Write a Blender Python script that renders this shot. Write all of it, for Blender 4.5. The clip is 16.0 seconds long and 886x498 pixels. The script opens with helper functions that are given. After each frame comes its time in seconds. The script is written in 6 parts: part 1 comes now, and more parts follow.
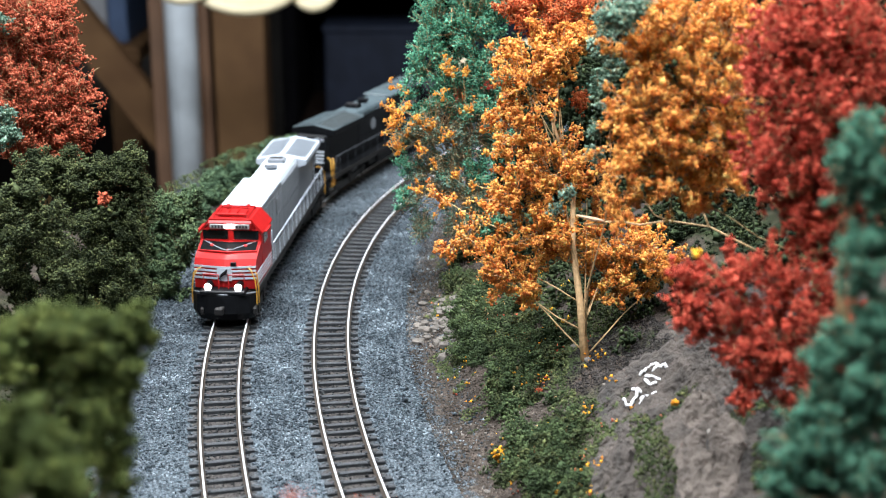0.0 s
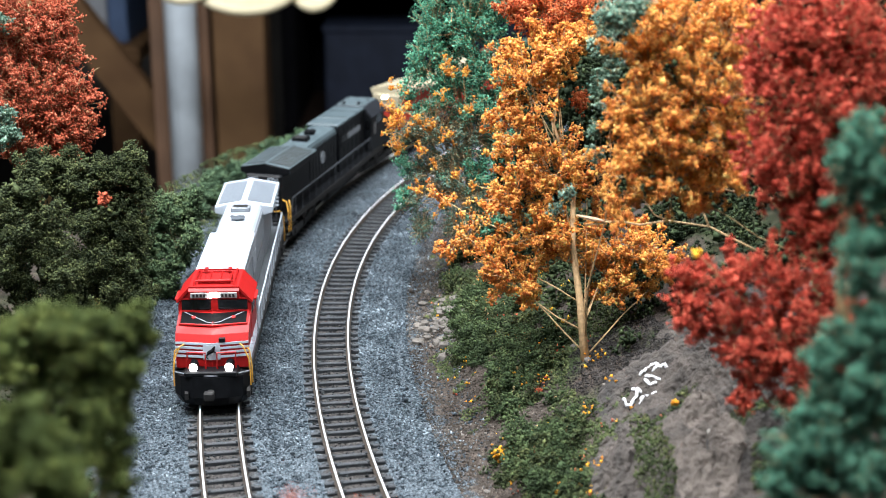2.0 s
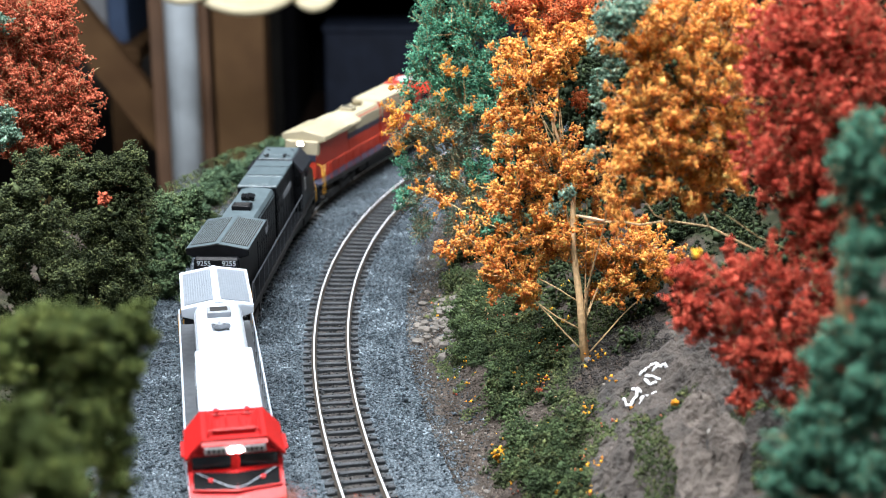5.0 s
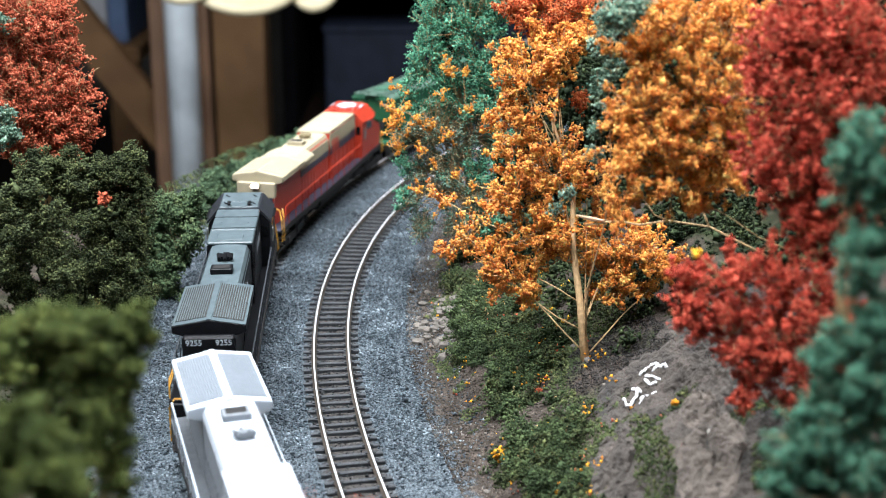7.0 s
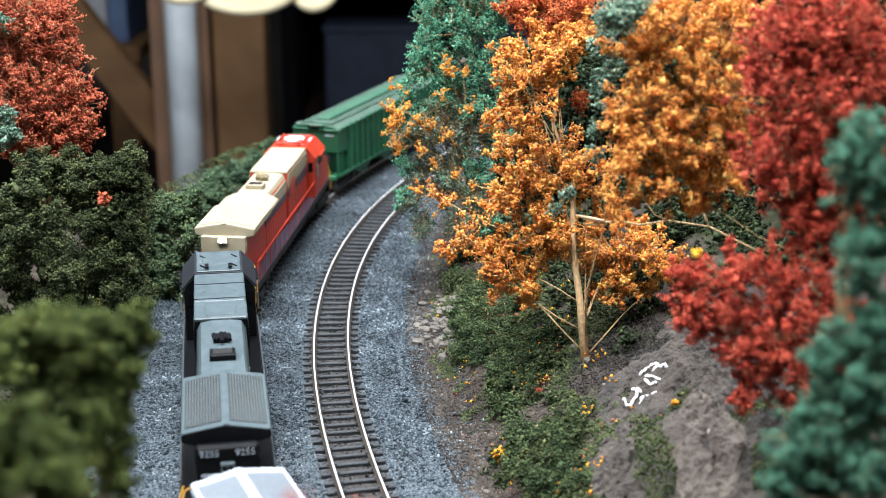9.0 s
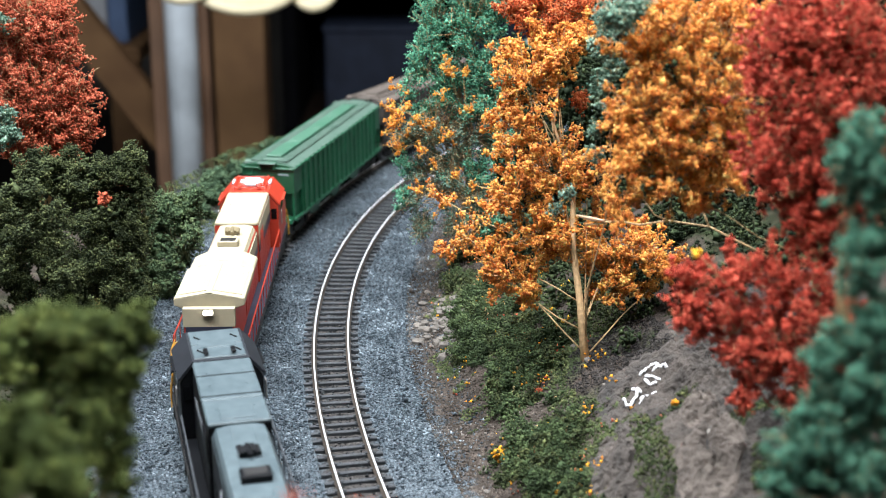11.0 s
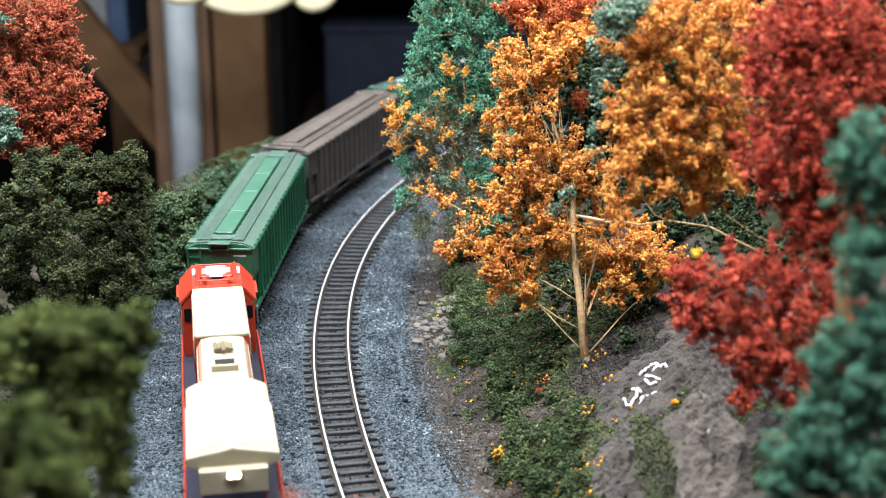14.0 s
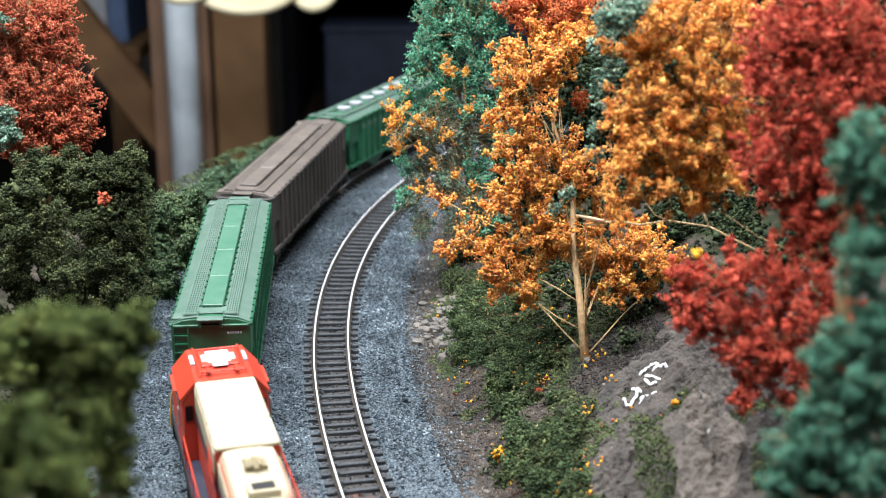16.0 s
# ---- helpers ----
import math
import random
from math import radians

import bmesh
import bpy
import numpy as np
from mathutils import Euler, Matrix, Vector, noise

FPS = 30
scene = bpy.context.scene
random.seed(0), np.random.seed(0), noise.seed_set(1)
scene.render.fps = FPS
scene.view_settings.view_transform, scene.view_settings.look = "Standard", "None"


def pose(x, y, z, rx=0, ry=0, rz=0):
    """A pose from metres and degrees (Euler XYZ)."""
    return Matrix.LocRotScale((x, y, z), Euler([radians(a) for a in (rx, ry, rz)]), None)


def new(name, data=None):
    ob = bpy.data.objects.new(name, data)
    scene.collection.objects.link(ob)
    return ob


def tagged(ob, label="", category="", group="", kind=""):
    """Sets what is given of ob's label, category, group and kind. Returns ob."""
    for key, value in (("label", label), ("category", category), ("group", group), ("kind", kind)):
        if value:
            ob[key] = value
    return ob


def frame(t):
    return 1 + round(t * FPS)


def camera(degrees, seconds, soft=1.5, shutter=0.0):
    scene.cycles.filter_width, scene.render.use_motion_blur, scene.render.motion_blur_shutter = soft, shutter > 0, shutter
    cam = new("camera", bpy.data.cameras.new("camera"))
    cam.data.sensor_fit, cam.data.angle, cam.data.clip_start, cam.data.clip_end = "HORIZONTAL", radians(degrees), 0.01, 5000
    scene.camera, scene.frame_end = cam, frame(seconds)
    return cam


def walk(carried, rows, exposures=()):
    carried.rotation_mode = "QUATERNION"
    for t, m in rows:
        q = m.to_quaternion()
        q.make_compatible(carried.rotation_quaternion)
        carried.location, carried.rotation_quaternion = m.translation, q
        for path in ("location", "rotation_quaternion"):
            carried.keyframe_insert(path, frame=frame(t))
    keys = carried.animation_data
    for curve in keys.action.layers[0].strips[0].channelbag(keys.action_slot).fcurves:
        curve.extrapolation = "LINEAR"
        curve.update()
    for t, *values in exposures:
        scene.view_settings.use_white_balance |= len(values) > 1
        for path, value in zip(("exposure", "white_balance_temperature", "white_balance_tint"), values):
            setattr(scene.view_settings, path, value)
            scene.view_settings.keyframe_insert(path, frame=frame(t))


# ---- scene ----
# ---- the camera ----
# model railway: lengths below are in millimetres and are turned into metres when a mesh is made
MM = 0.001
cam = camera(34.4, 16.0, soft=0.95)
cam.data.dof.use_dof = True
cam.data.dof.focus_distance = 0.68
cam.data.dof.aperture_fstop = 13.0
EYE = pose(0, 0, 0.2625, 72.55, 0, 0)
walk(cam, [(0, EYE), (16, EYE)], exposures=[(0, 0.0), (16, 0.0)])

# ---- world and light: a closed hobby room with three ceiling tube fittings ----
world = bpy.data.worlds.new("room_dark")
world.use_nodes = True
world.node_tree.nodes["Background"].inputs[0].default_value = (0.05, 0.055, 0.06, 1)
world.node_tree.nodes["Background"].inputs[1].default_value = 0.2
scene.world = world


def tube_lamp(x, y, z, watts, sx, sy, kelvin_rgb):
    data = bpy.data.lights.new("tube_light", "AREA")
    data.shape, data.size, data.size_y = "RECTANGLE", sx, sy
    data.energy, data.color = watts, kelvin_rgb
    ob = new("tube_light", data)
    ob.matrix_world = pose(x, y, z)
    return ob


LAMPS = [(-0.55, 0.30, 1.28, 65), (0.66, 0.10, 1.28, 25), (-0.1, 0.98, 1.28, 52)]
for lx, ly, lz, watts in LAMPS:
    tube_lamp(lx, ly, lz, watts, 1.2, 0.28, (0.915, 0.955, 1.0))


# ---- materials ----
def mat(name, base, rough=0.6, metal=0.0, var=0.18, scale=300.0, bump=0.0, bscale=900.0, second=None, spec=0.5,
        emit=None, power=0.0, island=0.0, stain=40.0, coat=0.0, bdist=0.001):
    """Principled material: two noise scales of colour, optional per-island variation and fine relief (scales per metre)."""
    m = bpy.data.materials.new(name)
    m.use_nodes = True
    nt = m.node_tree
    b = nt.nodes["Principled BSDF"]
    b.inputs["Roughness"].default_value = rough
    b.inputs["Metallic"].default_value = metal
    b.inputs["Specular IOR Level"].default_value = spec
    b.inputs["Coat Weight"].default_value = coat
    tc = nt.nodes.new("ShaderNodeTexCoord")
    n1 = nt.nodes.new("ShaderNodeTexNoise")
    n1.inputs["Scale"].default_value, n1.inputs["Detail"].default_value = scale, 6
    n2 = nt.nodes.new("ShaderNodeTexNoise")
    n2.inputs["Scale"].default_value, n2.inputs["Detail"].default_value = stain, 3
    for n in (n1, n2):
        nt.links.new(tc.outputs["Object"], n.inputs["Vector"])
    add = nt.nodes.new("ShaderNodeMath")
    add.operation = "MULTIPLY_ADD"
    add.inputs[1].default_value = 0.6
    half = nt.nodes.new("ShaderNodeMath")
    half.operation = "MULTIPLY"
    half.inputs[1].default_value = 0.4
    nt.links.new(n2.outputs["Fac"], half.inputs[0])
    nt.links.new(n1.outputs["Fac"], add.inputs[0])
    nt.links.new(half.outputs[0], add.inputs[2])
    ramp = nt.nodes.new("ShaderNodeValToRGB")
    dark = second or tuple(c * (1 - var) for c in base)
    light = base if second else tuple(min(1, c * (1 + var)) for c in base)
    ramp.color_ramp.elements[0].position, ramp.color_ramp.elements[1].position = 0.36, 0.64
    ramp.color_ramp.elements[0].color = (*dark, 1)
    ramp.color_ramp.elements[1].color = (*light, 1)
    nt.links.new(add.outputs[0], ramp.inputs[0])
    out = ramp.outputs[0]
    if island:
        geo = nt.nodes.new("ShaderNodeNewGeometry")
        mr = nt.nodes.new("ShaderNodeMapRange")
        mr.inputs[3].default_value, mr.inputs[4].default_value = 1 - island, 1 + island
        nt.links.new(geo.outputs["Random Per Island"], mr.inputs[0])
        hsv = nt.nodes.new("ShaderNodeHueSaturation")
        nt.links.new(mr.outputs[0], hsv.inputs["Value"])
        nt.links.new(out, hsv.inputs["Color"])
        out = hsv.outputs[0]
    nt.links.new(out, b.inputs["Base Color"])
    if bump:
        bn = nt.nodes.new("ShaderNodeTexNoise")
        bn.inputs["Scale"].default_value, bn.inputs["Detail"].default_value = bscale, 5
        nt.links.new(tc.outputs["Object"], bn.inputs["Vector"])
        bp = nt.nodes.new("ShaderNodeBump")
        bp.inputs["Strength"].default_value, bp.inputs["Distance"].default_value = bump, bdist
        nt.links.new(bn.outputs["Fac"], bp.inputs["Height"])
        nt.links.new(bp.outputs[0], b.inputs["Normal"])
    if emit:
        b.inputs["Emission Color"].default_value = (*emit, 1)
        b.inputs["Emission Strength"].default_value = power
    return m


def leaf_mat(name, stops, rough=0.8, trans=0.25, patch=60.0):
    """Foam and flock foliage: colour by island and by a coarse patch noise; a little light passes through."""
    m = bpy.data.materials.new(name)
    m.use_nodes = True
    nt = m.node_tree
    b = nt.nodes["Principled BSDF"]
    b.inputs["Roughness"].default_value = rough
    b.inputs["Specular IOR Level"].default_value = 0.15
    geo = nt.nodes.new("ShaderNodeNewGeometry")
    tc = nt.nodes.new("ShaderNodeTexCoord")
    n = nt.nodes.new("ShaderNodeTexNoise")
    n.inputs["Scale"].default_value, n.inputs["Detail"].default_value = patch, 3
    nt.links.new(tc.outputs["Object"], n.inputs["Vector"])
    mr = nt.nodes.new("ShaderNodeMapRange")
    mr.inputs[1].default_value, mr.inputs[2].default_value = 0.3, 0.7
    mr.inputs[3].default_value, mr.inputs[4].default_value = -0.25, 0.35
    nt.links.new(n.outputs["Fac"], mr.inputs[0])
    ad = nt.nodes.new("ShaderNodeMath")
    ad.operation = "MULTIPLY_ADD"
    ad.inputs[1].default_value = 0.8
    nt.links.new(geo.outputs["Random Per Island"], ad.inputs[0])
    nt.links.new(mr.outputs[0], ad.inputs[2])
    ramp = nt.nodes.new("ShaderNodeValToRGB")
    els = ramp.color_ramp.elements
    while len(els) < len(stops):
        els.new(0.5)
    for e, (at, c) in zip(els, stops):
        e.position, e.color = at, (*c, 1)
    nt.links.new(ad.outputs[0], ramp.inputs[0])
    nt.links.new(ramp.outputs[0], b.inputs["Base Color"])
    tr = nt.nodes.new("ShaderNodeBsdfTranslucent")
    nt.links.new(ramp.outputs[0], tr.inputs["Color"])
    mix = nt.nodes.new("ShaderNodeMixShader")
    mix.inputs[0].default_value = trans
    nt.links.new(b.outputs[0], mix.inputs[1])
    nt.links.new(tr.outputs[0], mix.inputs[2])
    nt.links.new(mix.outputs[0], nt.nodes["Material Output"].inputs["Surface"])
    return m


M_ORANGE = leaf_mat("orange_foam", [(0.0, (0.430, 0.125, 0.036)), (0.25, (0.780, 0.290, 0.072)), (0.55, (0.950, 0.480, 0.118)), (1.0, (0.960, 0.720, 0.230))], trans=0.42, patch=200)
M_EMBER = leaf_mat("ember_flock", [(0.0, (0.330, 0.055, 0.022)), (0.5, (0.680, 0.165, 0.058)), (1.0, (0.860, 0.350, 0.130))], trans=0.35, patch=150)
M_RED = leaf_mat("red_flock", [(0.0, (0.240, 0.031, 0.020)), (0.5, (0.550, 0.074, 0.044)), (1.0, (0.800, 0.185, 0.115))], trans=0.3, patch=150)
M_RUST = leaf_mat("rust_flock", [(0.0, (0.240, 0.044, 0.024)), (0.5, (0.540, 0.125, 0.064)), (1.0, (0.780, 0.280, 0.160))], trans=0.3, patch=150)
M_TEAL = leaf_mat("teal_flock", [(0.0, (0.0457, 0.1307, 0.0889)), (0.5, (0.1110, 0.3527, 0.2156)), (1.0, (0.2351, 0.5878, 0.3919))], trans=0.25, patch=150)
M_TEALDIM = leaf_mat("dusty_teal_flock", [(0.0, (0.070, 0.140, 0.100)), (0.5, (0.170, 0.290, 0.212)), (1.0, (0.340, 0.460, 0.350))], trans=0.3, patch=150)
M_OLIVE = leaf_mat("olive_foam", [(0.0, (0.014, 0.021, 0.009)), (0.5, (0.041, 0.054, 0.022)), (1.0, (0.110, 0.125, 0.048))], trans=0.08, patch=120)
M_GREEN = leaf_mat("green_foam", [(0.0, (0.018, 0.029, 0.013)), (0.5, (0.045, 0.070, 0.030)), (1.0, (0.110, 0.150, 0.060))], trans=0.08, patch=120)
M_TEALBUSH = leaf_mat("bluish_green_foam", [(0.0, (0.030, 0.056, 0.028)), (0.5, (0.078, 0.122, 0.060)), (1.0, (0.160, 0.205, 0.095))], trans=0.08, patch=120)
M_BUSH = leaf_mat("bush_foam", [(0.0, (0.022, 0.034, 0.009)), (0.5, (0.066, 0.092, 0.024)), (1.0, (0.180, 0.205, 0.058))], trans=0.1, patch=120)
M_DRYLEAF = leaf_mat("dry_grey_flock", [(0.0, (0.110, 0.100, 0.060)), (0.5, (0.250, 0.220, 0.130)), (1.0, (0.460, 0.340, 0.180))], trans=0.25, patch=120)
M_GOLD = leaf_mat("golden_foam", [(0.0, (0.520, 0.150, 0.028)), (0.5, (0.860, 0.380, 0.070)), (1.0, (0.940, 0.640, 0.150))], trans=0.3, patch=200)
M_HEDGE = leaf_mat("hedge_foam", [(0.0, (0.022, 0.043, 0.024)), (0.5, (0.056, 0.098, 0.054)), (1.0, (0.120, 0.175, 0.092))], trans=0.08, patch=80)
M_DEEPTEAL = leaf_mat("deep_teal_flock", [(0.0, (0.0250, 0.0760, 0.0500)), (0.5, (0.0680, 0.1850, 0.1220)), (1.0, (0.1500, 0.3200, 0.2200))], trans=0.25, patch=150)
M_DARKGREEN = leaf_mat("dark_green_foam", [(0.0, (0.009, 0.015, 0.007)), (0.5, (0.026, 0.041, 0.018)), (1.0, (0.064, 0.086, 0.036))], trans=0.06)
M_GRASS = leaf_mat("grass_flock", [(0.0, (0.0188, 0.0285, 0.0105)), (0.5, (0.0488, 0.0675, 0.0255)), (1.0, (0.1125, 0.1200, 0.0488))], trans=0.1, patch=90)
M_YELLOW = leaf_mat("yellow_foam", [(0.0, (0.605, 0.220, 0.024)), (0.6, (0.880, 0.462, 0.036)), (1.0, (0.920, 0.605, 0.072))])
M_BARK = mat("dry_twig", (0.40, 0.26, 0.13), 0.8, var=0.35, scale=500, bump=0.4, bscale=1500)
M_CHIPWOOD = mat("torn_pale_wood", (0.42, 0.26, 0.15), 0.8, var=0.2, scale=500)
M_RAILTOP = mat("nickel_silver", (0.88, 0.89, 0.92), 0.45, 0.55, var=0.08, scale=400)
M_RAILSIDE = mat("rail_brown", (0.055, 0.043, 0.034), 0.6, 0.3, var=0.3, scale=700)
M_TIE = mat("plastic_tie", (0.040, 0.045, 0.051), 0.55, scale=350, second=(0.011, 0.013, 0.015), bump=0.4, bscale=2500, spec=0.3)
M_STONE = leaf_mat("ballast_grain", [(0.0, (0.0120, 0.0170, 0.0215)), (0.5, (0.0405, 0.0545, 0.0670)), (0.80, (0.0950, 0.1220, 0.1420)), (1.0, (0.2700, 0.3200, 0.3550))], 0.75, 0.0, patch=60)
# darker grains for the strip between and around the rails
M_BEDSTONE = leaf_mat("track_bed_grain", [(0.0, (0.0070, 0.0078, 0.0082)), (0.6, (0.0210, 0.0235, 0.0250)), (1.0, (0.0760, 0.0820, 0.0860))], 0.85, 0.0, patch=40)
M_ROCK = mat("grey_plaster_rock", (0.082, 0.067, 0.057), 0.92, scale=110, second=(0.025, 0.022, 0.020), bump=1.0, bscale=330, stain=17, bdist=0.004)
M_CHIP = mat("bare_plaster", (0.36, 0.34, 0.31), 0.9, var=0.25, scale=300)
M_LEDGE = mat("tan_plaster_rock", (0.165, 0.136, 0.116), 0.92, scale=140, second=(0.058, 0.047, 0.040), bump=1.0, bscale=420, stain=30, bdist=0.003)
M_SOIL = leaf_mat("soil_crumb", [(0.0, (0.0170, 0.0130, 0.0105)), (0.5, (0.0500, 0.0400, 0.0325)), (0.85, (0.0920, 0.0770, 0.0650)), (1.0, (0.1950, 0.1750, 0.1580))], 0.9, 0.0, patch=30)
M_PEAT = leaf_mat("dark_soil_crumb", [(0.0, (0.0100, 0.0090, 0.0085)), (0.6, (0.0270, 0.0240, 0.0225)), (1.0, (0.0800, 0.0720, 0.0680))], 0.9, 0.0, patch=60)
M_RUBBLE = mat("rubble_stone", (0.11, 0.097, 0.083), 0.92, scale=200, second=(0.05, 0.045, 0.04), bump=0.6, bscale=900, island=0.3)
M_CHALK = mat("white_paint", (0.75, 0.75, 0.77), 0.7, var=0.1)
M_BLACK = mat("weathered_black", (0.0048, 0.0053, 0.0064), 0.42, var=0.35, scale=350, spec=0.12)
# black roof with its overhead sheen painted in as a paler grey-blue
M_BLACKTOP = mat("black_roof_sheen", (0.074, 0.098, 0.108), 0.38, scale=220, second=(0.045, 0.063, 0.071), spec=0.35)
M_DECK = mat("grey_walkway", (0.060, 0.066, 0.074), 0.6, var=0.2, scale=300, spec=0.25)
M_BOARD = mat("number_board_grey", (0.25, 0.25, 0.25), 0.5)
M_UNDER = mat("underframe_black", (0.013, 0.0125, 0.0125), 0.65, var=0.4, scale=400, spec=0.25)
M_RED_P = mat("red_paint", (0.300, 0.0085, 0.0085), 0.42, var=0.06, scale=200, spec=0.25)
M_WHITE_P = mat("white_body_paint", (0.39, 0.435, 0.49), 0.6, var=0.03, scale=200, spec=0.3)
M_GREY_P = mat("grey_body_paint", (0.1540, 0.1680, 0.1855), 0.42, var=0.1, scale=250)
M_CREAM = mat("cream_paint", (0.305, 0.268, 0.185), 0.6, var=0.05, scale=200, spec=0.25)
M_ORRED = mat("orange_red_paint", (0.350, 0.034, 0.0165), 0.4, var=0.08, scale=220, spec=0.35)
M_NAVY = mat("navy_band", (0.0210, 0.0245, 0.0420), 0.45, var=0.2, scale=250)
M_YEL_P = mat("yellow_handrail", (0.52, 0.26, 0.03), 0.45, var=0.1)
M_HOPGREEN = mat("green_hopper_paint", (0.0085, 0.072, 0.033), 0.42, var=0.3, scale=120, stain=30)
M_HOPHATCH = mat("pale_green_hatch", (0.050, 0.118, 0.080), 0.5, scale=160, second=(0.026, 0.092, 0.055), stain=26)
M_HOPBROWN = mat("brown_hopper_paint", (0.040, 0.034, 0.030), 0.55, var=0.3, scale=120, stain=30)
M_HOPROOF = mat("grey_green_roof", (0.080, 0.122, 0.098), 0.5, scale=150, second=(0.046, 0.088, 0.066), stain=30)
# lighter copy of the hopper brown: top light on the roof is in the colour
M_BROWNROOF = mat("lit_brown_roof", (0.108, 0.088, 0.074), 0.55, scale=130, second=(0.066, 0.054, 0.046), stain=24)
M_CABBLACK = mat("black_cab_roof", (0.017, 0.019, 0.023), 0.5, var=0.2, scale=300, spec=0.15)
M_DARKRAIL = mat("dark_handrail", (0.040, 0.045, 0.052), 0.45, var=0.15)
M_HORN = mat("dull_brass_horn", (0.16, 0.13, 0.075), 0.45, 0.2, var=0.2)
M_GLASS = mat("dark_cab_window", (0.004, 0.0045, 0.005), 0.1, spec=0.35)
M_ANTIGLARE = mat("antiglare_black", (0.004, 0.004, 0.0045), 0.6, var=0.2, scale=300, spec=0.03)
M_LIGHT = mat("lit_lens", (0.9, 0.9, 0.9), 0.3, emit=(1.0, 0.96, 0.92), power=110.0)
M_GRILLE = mat("radiator_grille", (0.115, 0.132, 0.152), 0.5, var=0.12, scale=600, spec=0.3)
M_GRILLED = mat("dark_radiator_grille", (0.030, 0.029, 0.027), 0.6, var=0.3, scale=600, spec=0.15)
M_STEEL = mat("dull_steel", (0.35, 0.34, 0.33), 0.4, 0.8, var=0.2)
M_WOOD = mat("rough_lumber", (0.135, 0.075, 0.034), 0.75, scale=14, second=(0.085, 0.044, 0.020), bump=0.2, bscale=60, stain=4, spec=0.2)
M_WOODR = mat("brown_lumber", (0.17, 0.09, 0.05), 0.7, scale=14, second=(0.11, 0.06, 0.035), stain=4)
M_PLY = mat("plywood", (0.2340, 0.1530, 0.0765), 0.7, scale=10, second=(0.1620, 0.0990, 0.0495), stain=3)
M_PIPE = mat("galvanised_pipe", (0.66, 0.73, 0.79), 0.42, 0.25, var=0.1, scale=30, stain=6)
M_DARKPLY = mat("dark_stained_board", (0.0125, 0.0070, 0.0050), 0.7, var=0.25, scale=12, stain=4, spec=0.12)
# near-black base colour carries the gloom of the rack's back and uprights
M_NIGHT = mat("dim_black", (0.0028, 0.0028, 0.0036), 0.95, var=0.3, scale=20, spec=0.05)
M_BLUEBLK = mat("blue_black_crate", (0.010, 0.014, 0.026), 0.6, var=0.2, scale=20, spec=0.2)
M_BLUE = mat("blue_bin", (0.06, 0.10, 0.19), 0.5, var=0.1, scale=20)
M_PALE = mat("pale_carton", (0.24, 0.25, 0.27), 0.7, var=0.1, scale=20)
M_CABLE = mat("cream_cable", (0.72, 0.63, 0.42), 0.5, var=0.06, scale=60)
M_YTIE = mat("yellow_tie", (0.75, 0.72, 0.05), 0.5)
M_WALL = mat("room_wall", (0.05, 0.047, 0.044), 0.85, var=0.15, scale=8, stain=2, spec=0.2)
M_PAINT = mat("pale_wall_paint", (0.12, 0.118, 0.115), 0.9, var=0.05, scale=8, stain=2)
M_CEIL = mat("room_ceiling", (0.13, 0.13, 0.13), 0.9, var=0.05, scale=6, stain=2)
M_FLOOR = mat("concrete_floor", (0.10, 0.098, 0.095), 0.8, var=0.15, scale=9, stain=2)


